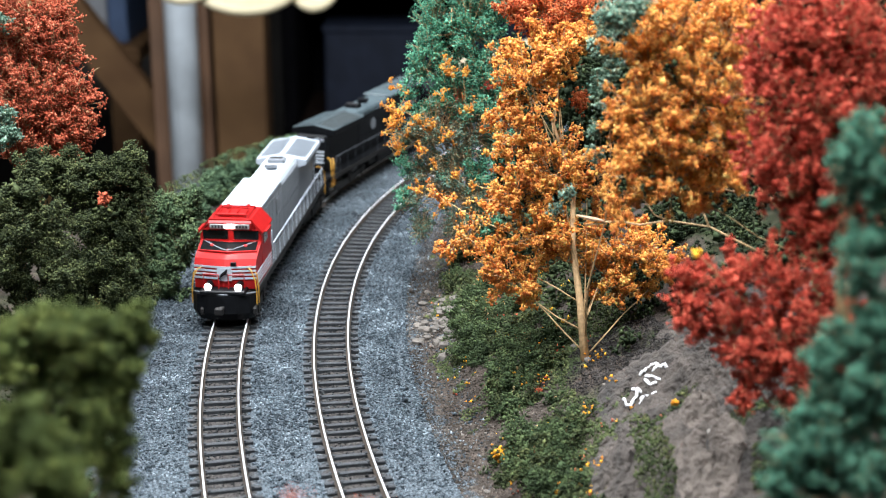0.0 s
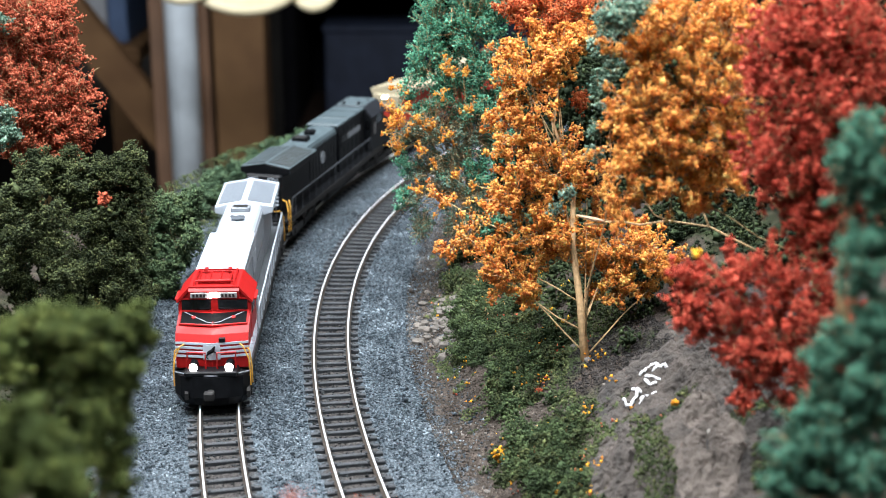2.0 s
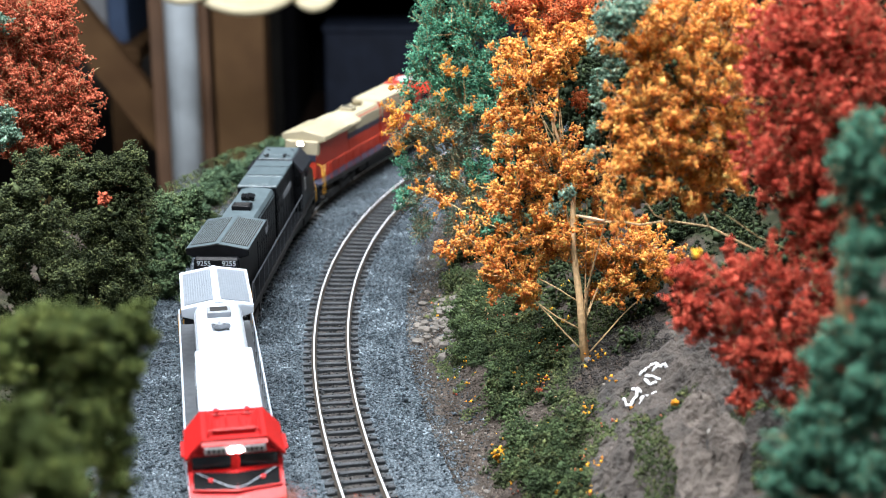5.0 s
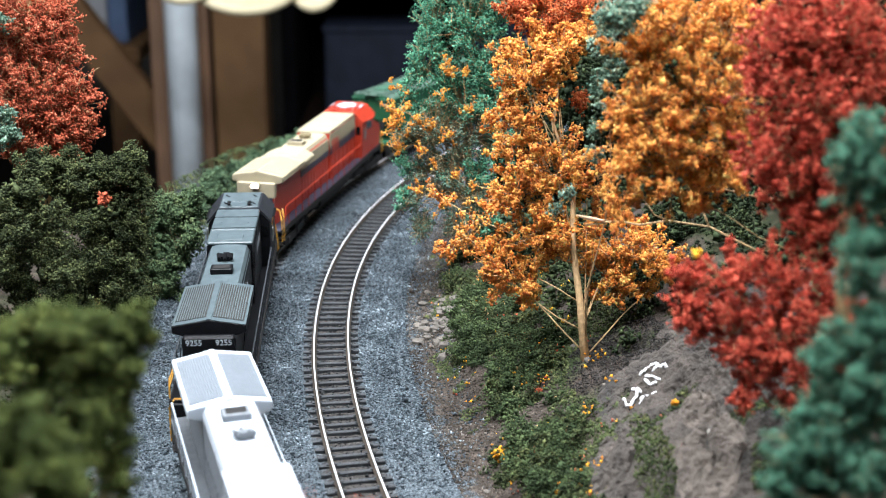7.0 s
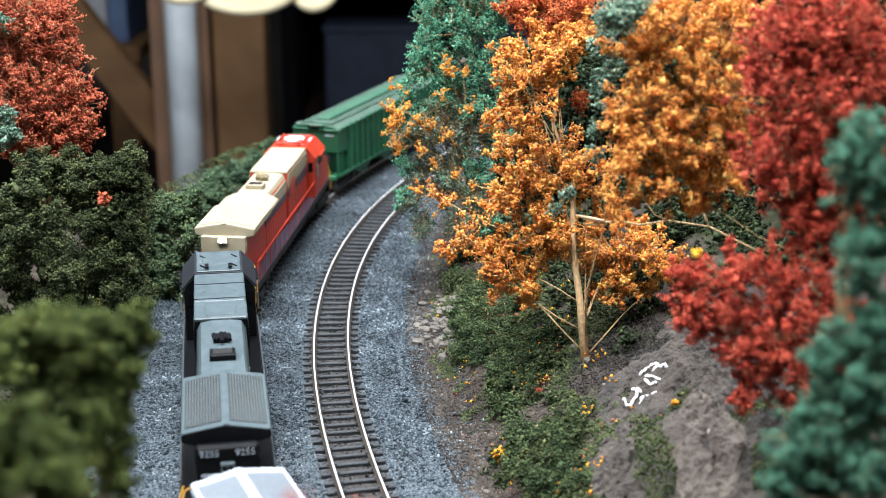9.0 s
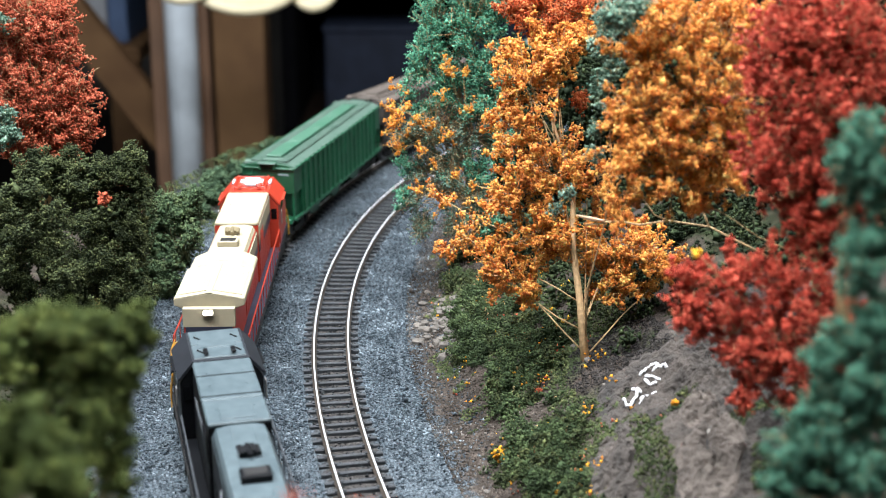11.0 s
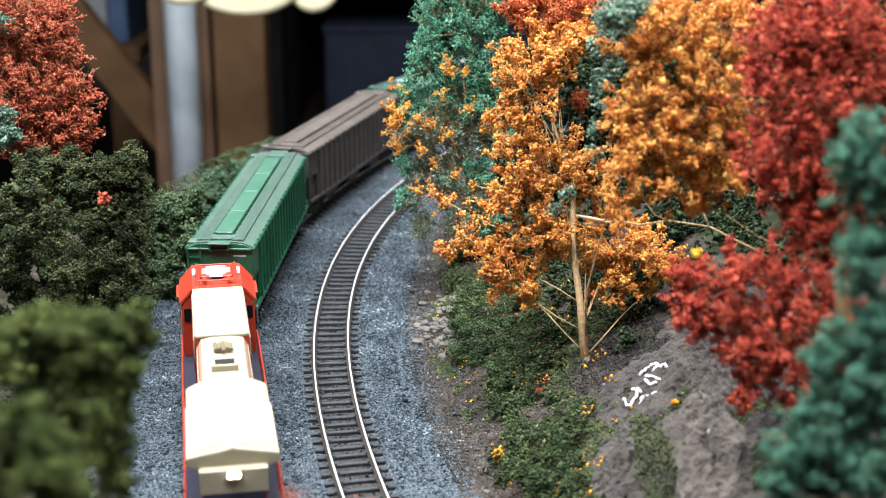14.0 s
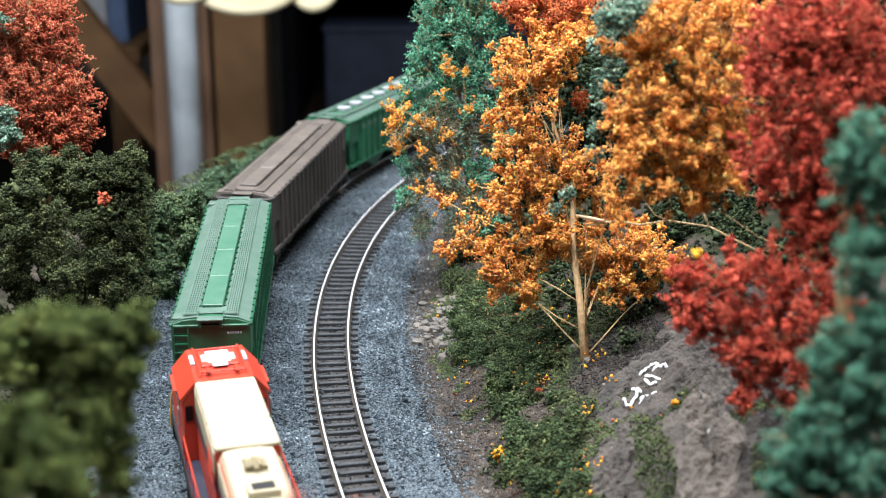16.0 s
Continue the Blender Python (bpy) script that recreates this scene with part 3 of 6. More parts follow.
def handrail(parent, m, x0, x1, y, zlo, ztop, n, r=0.4):
    for e in (-1, 1):
        part("handrail", Rod([(x0, e * y, zlo + 3), (x0 + 1.5, e * y, ztop), (x1 - 1.5, e * y, ztop), (x1, e * y, zlo + 3)], r), m, parent)
        for i in range(n):
            x = x0 + (x1 - x0) * (i + 0.5) / n
            part("stanchion", Box(x - 0.25, x + 0.25, *sorted((e * y - 0.2, e * y + 0.2)), zlo - 1, ztop), m, parent)


def locomotive(label, pal, lit_front, lit_rear, number="", short_by=0.0):
    """Wide-cab diesel: pal gives the paints of hood top, hood side, cab, nose, radiator, grille, sill, rails, grab irons."""
    th = thing("diesel_locomotive", label, "locomotive", "engines of the train")
    top, side, cabm, nose, rad, gril, sill, rails, grab, deck = pal
    # underframe
    part("underframe", Box(-119, 117, -13.5, 13.5, 11.5, 16, 0.4), sill, th)
    part("walkway", Box(-120, 112, -17.3, 17.3, 15.6, 16.8, 0.2), deck, th)
    for e in (-1, 1):
        y0, y1 = sorted((e * 17.0, e * 17.5))
        part("sill_edge", Box(-119, 111, y0, y1, 13.6, 16.9), sill, th)
    tank = [(-14.5, 13), (-14.5, 7.5), (-12, 4.6), (12, 4.6), (14.5, 7.5), (14.5, 13)]
    part("fuel_tank", Prism(tank, -31, 33, "x", 0.5), sill, th)
    for x in (-40, 40):
        for e in (-1, 1):
            part("air_tank", Rod([(x - 6, e * 12, 9.5), (x + 6, e * 12, 9.5)], 2.2, 10), M_UNDER, th)
    # engine hood: narrow rear and wider fore section
    hood = [(-10.2, 16.8), (-10.2, 45.2), (-8.4, 47.9), (-4, 48.5), (4, 48.5), (8.4, 47.9), (10.2, 45.2), (10.2, 16.8)]
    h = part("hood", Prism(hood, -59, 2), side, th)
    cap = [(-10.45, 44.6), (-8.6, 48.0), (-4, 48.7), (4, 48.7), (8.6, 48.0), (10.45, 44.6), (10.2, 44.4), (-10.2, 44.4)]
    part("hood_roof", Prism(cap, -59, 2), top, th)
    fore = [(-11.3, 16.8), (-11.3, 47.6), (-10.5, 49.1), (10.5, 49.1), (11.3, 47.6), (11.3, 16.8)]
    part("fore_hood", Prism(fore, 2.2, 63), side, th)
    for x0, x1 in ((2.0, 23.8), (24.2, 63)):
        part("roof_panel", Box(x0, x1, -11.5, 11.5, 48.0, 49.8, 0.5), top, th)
    if top is M_BLACKTOP:
        for x in (26.7, 47.2):
            part("roof_seam", Box(x, x + 0.7, -11.4, 11.4, 49.75, 49.95), M_BLACK, th)
        part("roof_hatch", Box(5, 16, -6.4, 6.4, 49.75, 50.1, 0.15), top, th)
    for x in (15, 37, 50):
        for y in (-7, 7):
            part("lifting_lug", disc(bmesh.new(), (x, y, 49.85), (0, 0, 1), 0.35, 0.3, 8), top, th)
    for e in (-1, 1):
        yy = e * 10.2
        for i in range(9):
            x = -56 + i * 6.3
            y0, y1 = sorted((yy, yy + e * 0.35))
            d = part("hood_door", Box(x, x + 5.7, y0, y1, 18.5, 43.5, 0.12), side, th)
            part("latch", Box(x + 4.6, x + 5.1, *sorted((yy + e * 0.3, yy + e * 0.65)), 29, 31), side, d)
        yy = e * 11.3
        for i in range(6):
            x = 4 + i * 9.6
            part("equipment_door", Box(x, x + 8.8, *sorted((yy, yy + e * 0.35)), 19, 45.5, 0.12), side, th)
        for i in range(7):
            part("louvre", Box(6, 22, *sorted((yy + e * 0.3, yy + e * 0.75)), 33 + i * 1.5, 33.8 + i * 1.5), side, th)
    # exhaust stack and horn
    fx, g0 = (9, -70) if top is M_CREAM else (0, -61)
    bm = Box(-46 + fx, -38.5 + fx, -5.2, 5.2, 48.4, 51.4, 0.4)
    st = part("exhaust_stack", bm, top if top is M_CREAM else side, th)
    part("stack_mouth", Box(-44.8 + fx, -39.7 + fx, -3.8, 3.8, 51.3, 51.55), M_UNDER, st)
    bm = bmesh.new()
    for k in range(5):
        rod(bm, [(-27 + fx + 1.4 * math.sin(k * 2.3), -3.2 + k * 1.5, 50.3), (-21.5 + fx - math.cos(k * 1.9), -2.8 + k * 1.5, 50.9)], [0.8, 1.1], 8)
    box(bm, -26 + fx, -23 + fx, -2.5, 3.5, 48.4, 50)
    part("horn_cluster", bm, M_BLACK if top is M_BLACKTOP else M_HORN if top is M_CREAM else M_GREY_P, th)
    # radiator: overhanging slab under a shallow ridged roof
    core = [(-10.4, 16.8), (-10.4, 42.5), (10.4, 42.5), (10.4, 16.8)]
    part("radiator_hood", Prism(core, -109, -59), side, th)
    wing = [(-10.4, 41.5), (-16, 43.4), (-16, 46.6), (0, 49.3), (16, 46.6), (16, 43.4), (10.4, 41.5)]
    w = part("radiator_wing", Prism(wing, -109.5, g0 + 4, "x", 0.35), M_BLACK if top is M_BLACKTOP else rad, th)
    if top is M_CREAM:
        bulge = [(-10.4, 41.5), (-15.6, 43.4), (-15.6, 45.6), (-9, 48.6), (9, 48.6), (15.6, 45.6), (15.6, 43.4), (10.4, 41.5)]
        part("fore_bulge", Prism(bulge, g0 + 4, -44, "x", 0.6), rad, th)
    for e in (-1, 1):
        skin = [(0, 49.32), (e * 15.8, 46.65), (e * 15.8, 46.8), (0, 49.47)]
        part("roof_skin", Prism(skin, -109.4, g0 + 3.9), rad, w)
        q = [(e * 1.6, 49.14), (e * 14.7, 46.92), (e * 14.7, 47.2), (e * 1.6, 49.42)]
        g = part("roof_grille", Prism(q, -105.5, g0), gril, w)
        for i in range(12):
            yy = 2.2 + i * 1.05
            za = 49.40 - (yy / 16) * 2.7
            part("grille_slat", Box(-105.2, g0 - 0.4, *sorted((e * yy, e * (yy + 0.42))), za - 0.15, za + 0.42), rad if gril is M_GRILLED else gril, g)
    part("ridge_strip", Box(-109.4, g0 + 3.8, -1.1, 1.1, 49.2, 49.62), rad, w)
    # hood end with steps, number plate bars and lamp
    endp = [(-10.0, 16.8), (-11.5, 36.5), (-11.5, 43.0), (11.5, 43.0), (11.5, 36.5), (10.0, 16.8)]
    end = part("hood_end", Prism(endp, -113, -108.8, "x", 1.2), side, th)
    part("end_door", Box(-113.4, -112.8, -3.2, 3.2, 17.5, 33, 0.15), side, end)
    if number:
        for e in (-1, 1):
            rot = Matrix.Translation((-113.15, e * 6.4, 40.0)) @ Matrix.Rotation(-math.pi / 2, 4, "Z") @ Matrix.Rotation(math.pi / 2, 4, "X")
            text_part("road_number", number, 3.6, M_WHITE_P, end, rot, "white painted road number")
        for k in range(4):
            part("white_stripe", Box(-113.3, -112.9, -9.6, 9.6, 24 + k * 2.4, 25.1 + k * 2.4), M_WHITE_P, end)
    LZ = 41.8 if lit_rear else 34.8
    lamp = part("rear_lamp_housing", Box(-114.6, -112.6, -2.6, 2.6, LZ - 2, LZ + 2, 0.4), rad, th)
    for e in (-1, 1):
        part("lens", disc(bmesh.new(), (-114.7, e * 1.15, LZ), (1, 0, 0), 1.0, 0.4, 12), M_LIGHT if lit_rear else M_GLASS, lamp)
    if top is M_CREAM:
        for e in (-1, 1):
            for nm, m, z0, z1 in (("cream_band", M_CREAM, 37.5, 45.5), ("navy_stripe", M_NAVY, 33.5, 37.4)):
                part(nm, Box(-58.5, 1.8, *sorted((e * 10.3, e * 10.75)), z0, min(z1, 44.4)), m, th)
                part(nm, Box(2.4, 62.8, *sorted((e * 11.4, e * 11.85)), z0, z1 + 2), m, th)
        part("navy_stripe", Box(-113.5, -108.9, -10.6, 10.6, 30, 34.5), M_NAVY, end)
        part("cream_band", Box(-113.4, -108.9, -11.7, 11.7, 34.6, 43.1), M_CREAM, end)
    if top is M_BLACKTOP:
        for e in (-1, 1):
            part("emblem", disc(bmesh.new(), (-30, e * 10.7, 35), (0, 1, 0), 4.2, 0.3, 20), M_GREY_P, th)
            part("lettering_bar", Box(8, 52, *sorted((e * 11.4, e * 11.8)), 36, 40), M_GREY_P, th)
    # cab
    cab = [(-16.6, 16.8), (-16.6, 41.0), (-15.3, 43.4), (-10.6, 48.4), (10.6, 48.4), (15.3, 43.4), (16.6, 41.0), (16.6, 16.8)]
    c = part("cab", Prism(cab, 63.2, 96.5, "x", 0.3), cabm, th)
    roofp = [(-16.6, 42.4), (-10.9, 48.6), (-10.9, 49.2), (10.9, 49.2), (10.9, 48.6), (16.6, 42.4), (17.5, 42.2), (17.5, 42.8), (11.3, 49.9), (-11.3, 49.9), (-17.5, 42.8), (-17.5, 42.2)]
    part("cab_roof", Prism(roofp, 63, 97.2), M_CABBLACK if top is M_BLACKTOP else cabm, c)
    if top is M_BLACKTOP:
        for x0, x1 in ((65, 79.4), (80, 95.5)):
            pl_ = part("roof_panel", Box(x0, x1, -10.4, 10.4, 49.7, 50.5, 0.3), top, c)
            for y in (-7.5, 7.5):
                part("cleat", Rod([(x0 + 5, y - 1.2, 50.7), (x0 + 8, y + 1.0, 50.9)], 0.35, 6), M_BLACK, pl_)
    # front face: sloped brow with number boards, headlights, windshields
    brow = [(96.3, 44.2), (98.4, 44.6), (98.8, 48.2), (96.3, 49.7)]
    br = part("brow", Prism(brow, -11.5, 11.5, "y"), cabm, c)
    for e in (-1, 1):
        b_ = part("number_board", Box(98.3, 99.2, *sorted((e * 2.6, e * 10.6)), 45.0, 47.6, 0.2), M_BOARD, br)
        for k in range(4):
            yy = e * (4.1 + k * 1.65)
            part("number_bar", Box(99.1, 99.4, yy - 0.5, yy + 0.5, 45.6, 47.0), M_UNDER, b_)
        part("headlight", disc(bmesh.new(), (99.1, e * 1.2, 46.3), (1, 0, 0), 1.0, 1.2, 14), M_LIGHT if lit_front else M_GLASS, br)
        part("windshield", Box(96.3, 96.9, *sorted((e * 1.6, e * 15.0)), 38.6, 43.6, 0.2), M_GLASS, c)
        fr = Box(96.4, 97.2, *sorted((e * 0.9, e * 15.8)), 37.8, 38.5)
        box(fr, 96.4, 97.2, *sorted((e * 0.9, e * 15.8)), 43.7, 44.4)
        part("window_frame", fr, cabm, c)
        part("cab_side_window", Box(76, 90, *sorted((e * 16.4, e * 16.85)), 35, 41.5, 0.2), M_GLASS, c)
        part("sunshade", Box(74, 91, *sorted((e * 16.5, e * 18.8)), 41.9, 42.6, 0.15), cabm, c)
        part("rear_cab_window", Box(62.9, 63.3, *sorted((e * 12.6, e * 15.6)), 34, 40), M_GLASS, c)
    # nose: dark anti-glare slope, red front, white striping
    np_ = [(96.3, 16.8), (112.6, 16.8), (112.6, 29.5), (110.6, 32.6), (96.3, 37.9)]
    ns = part("nose", bowed(np_, (-16.4, 0, 16.4), 3.0), nose, c)
    slope = [(97.2, 37.7), (105.0, 34.84), (105.2, 35.3), (97.4, 38.15)]
    part("antiglare_panel", bowed(slope, (-14.8, 0, 14.8), 3.0), M_ANTIGLARE, ns)
    part("slope_divider", Rod([(97.6, 0, 38.2), (108.1, 0, 35.2)], 0.35, 6), cabm, ns)
    for e in (-1, 1):
        part("slope_frame", Rod([(97.0, e * 15.3, 37.9), (105.4, e * 15.3, 35.0), (108.2, 0, 35.0)], 0.55, 6), cabm, ns)
        part("wiper", Rod([(98.4, e * 13.8, 38.35), (106.2, e * 3.0, 36.1), (107.3, 0, 35.9)], 0.15, 5), M_WHITE_P, ns)
        part("slope_knob", disc(bmesh.new(), (102.4, e * 9, 36.9), (0.35, 0, 1), 1.0, 0.8, 10), cabm, ns)
    if nose is M_RED_P:
        for k in range(4):
            part("nose_stripe", bowed([(112.4, 28.3 - k * 2.05), (112.9, 28.3 - k * 2.05), (112.9, 29.35 - k * 2.05), (112.4, 29.35 - k * 2.05)], (-16.5, 0, 16.5), 3.0), M_WHITE_P, ns)
            for e in (-1, 1):
                part("side_stripe", Box(64, 112.4, *sorted((e * 16.4, e * 16.85)), 24.3 - k * 1.9, 24.9 - k * 1.9), M_WHITE_P, c)
        part("emblem_field", bowed([(112.5, 21.5), (113.1, 21.5), (113.1, 28.4), (112.5, 28.4)], (-3.8, 0, 3.8), 3.0), M_WHITE_P, ns)
        bm = bmesh.new()
        rod(bm, [(116.0, -2.2, 23.4), (116.1, -1.2, 25.0), (116.2, 0.6, 26.0), (116.2, 1.6, 28.0)], [0.3, 0.9, 1.1, 0.4], 6)
        rod(bm, [(116.1, -1.4, 24.8), (116.0, -2.6, 23.0), (115.9, -1.4, 21.8)], [0.5, 0.35, 0.2], 5)
        rod(bm, [(116.2, 0.6, 26.0), (116.0, 2.2, 24.6)], [0.5, 0.2], 5)
        part("emblem", bm, M_BLACK, ns)
        part("nose_hatch", Box(112.5, 115.2, 3.4, 6.2, 29.6, 31.4, 0.1), M_BLACK, ns)
    # pilot: rounded plow, step wells, ditch lights, grab irons
    bm = bmesh.new()
    arc = [(112, -17.2), (116.5, -17.0), (120.5, -14), (123, -8), (124, 0), (123, 8), (120.5, 14), (116.5, 17.0), (112, 17.2)]
    lo = [bm.verts.new((x - 1.5, y * 0.9, 2.0)) for x, y in arc]
    mid = [bm.verts.new((x, y, 6.0)) for x, y in arc]
    hi = [bm.verts.new((x - 1.0, y, 15.5)) for x, y in arc]
    for A, B in ((lo, mid), (mid, hi)):
        for i in range(len(arc) - 1):
            bm.faces.new([A[i], A[i + 1], B[i + 1], B[i]])
        bm.faces.new([A[0], B[0], B[-1], A[-1]])
    bm.faces.new(hi)
    bm.faces.new(lo[::-1])
    pl = part("plow", bm, M_BLACK, th)
    part("anticlimber", Box(112, 122, -12.0, 12.0, 15.4, 18.0, 0.6), M_BLACK, pl)
    part("pilot_edge", Rod([(116, -16.6, 16.0), (120.3, -10, 16.1), (122.3, 0, 16.1), (120.3, 10, 16.1), (116, 16.6, 16.0)], 0.35), M_GREY_P, pl)
    for e in (-1, 1):
        dl = part("ditch_light", Rod([(113.5, e * 8.0, 19.4), (119.6, e * 8.0, 19.4)], 2.0, 14), M_BLACK, pl)
        part("lens", disc(bmesh.new(), (119.7, e * 8.0, 19.4), (1, 0, 0), 1.75, 0.6, 16), M_LIGHT if lit_front else M_GLASS, dl)
        part("grab_iron", Rod([(113, e * 12.0, 28.5), (115.5, e * 14.2, 27.8), (116.8, e * 16.6, 22.5), (117, e * 17.2, 16), (117, e * 17.2, 9.5)], 0.32), grab, th)
        part("grab_iron", Rod([(112, e * 14, 28.0), (113.5, e * 16.8, 25), (114, e * 17.7, 17), (114, e * 17.7, 9.5)], 0.32), grab, th)
        part("end_rail", Rod([(118, e * 2.6, 17), (118, e * 2.6, 25.6), (117, e * 10.8, 25.6), (117, e * 10.8, 17)], 0.4), nose if nose is M_RED_P else rails, th)
        part("grab_iron", Rod([(-117.5, e * 17.3, 9), (-117.5, e * 17.3, 22), (-115, e * 15.5, 27.5), (-112.5, e * 12, 28)], 0.32), grab, th)
        part("grab_iron", Rod([(-114.5, e * 17.6, 9), (-114.5, e * 17.6, 24), (-112, e * 16, 28)], 0.32), grab, th)
        for k in range(3):
            part("step", Box(-119, -112.5, *sorted((e * 13.5, e * 17.3)), 4.5 + k * 3.8, 5.1 + k * 3.8), M_UNDER, th)
    part("rear_pilot", Box(-121, -118.5, -16, 16, 3.5, 15.5, 0.6), M_BLACK, th)
    part("end_rail", Rod([(-119, -10, 17), (-119, -10, 25), (-119, 10, 25), (-119, 10, 17)], 0.4), rails, th)
    handrail(th, rails, -110, 62, 17.1, 17, 28.5, 13)
    # cab roof gear
    rack = part("air_conditioner", Box(76, 92, -7.5, 7.5, 49.8, 51.0 if cabm is not M_BLACK else 50.7, 0.4 if cabm is not M_BLACK else 0.1), cabm if cabm is not M_BLACK else M_BLACKTOP, c)
    if cabm is M_ORRED:
        part("roof_plate", Box(78, 90, -4.6, 4.6, 50.9, 51.5, 0.3), M_WHITE_P, rack)
        part("roof_plate", Box(74, 78.2, -3.0, 3.0, 50.9, 51.3, 0.2), M_WHITE_P, rack)
        part("roof_plate", Box(80, 87, -6.6, 6.6, 50.9, 51.25, 0.2), M_WHITE_P, rack)
        for e in (-1, 1):
            part("antenna_base", Box(79, 88, *sorted((e * 9.6, e * 11.2)), 49.8, 51.2, 0.3), M_WHITE_P, c)
    if cabm is M_RED_P:
        for x in (73, 91):
            part("rack_bar", Rod([(x, -7.2, 51.5), (x, 7.2, 51.5)], 0.4), M_RED_P, rack)
        for y in (-7.2, -2.4, 2.4, 7.2):
            part("rack_bar", Rod([(73, y, 51.6), (91, y, 51.6)], 0.28), M_RED_P, rack)
        for y in (-5.6, 5.6):
            part("roof_bolt_plate", Box(79, 90, y - 0.9, y + 0.9, 50.9, 51.3, 0.2), M_RED_P, rack)
    if cabm is not M_BLACK:
        for yy in (-9.0, 9.0):
            part("roof_rail", Rod([(66, yy, 49.8), (67, yy, 51.4), (94, yy, 51.4), (95, yy, 49.8)], 0.45), cabm if cabm is not M_BLACK else M_BLACKTOP, c)
        for xx in (68, 92):
            part("roof_rail", Rod([(xx, -9, 51.4), (xx, 9, 51.4)], 0.4), cabm, c)
    for e in (-1, 1):
        part("antenna", Box(66, 71, *sorted((e * 4.6, e * 6.4)), 51.3, 52.3, 0.2), cabm, rack)
        part("mirror", Box(66.5, 69.5, *sorted((e * 17.6, e * 18.2)), 30, 38, 0.15), M_STEEL if nose is not M_RED_P else M_WHITE_P, c)
    coupler(th, 121, 1)
    coupler(th, -119, -1)
    if short_by:
        for o in th.children_recursive:
            for v in (o.data.vertices if o.type == "MESH" else ()):
                v.co.x = (v.co.x if v.co.x < 0.064 else 0.065 + (v.co.x - 0.064) * (0.032 - short_by) / 0.033 if v.co.x < 0.097 else v.co.x - short_by)
    trucks = [truck(th, x, 3, 23.5, 14.6) for x in (82, -82)]
    return th, trucks


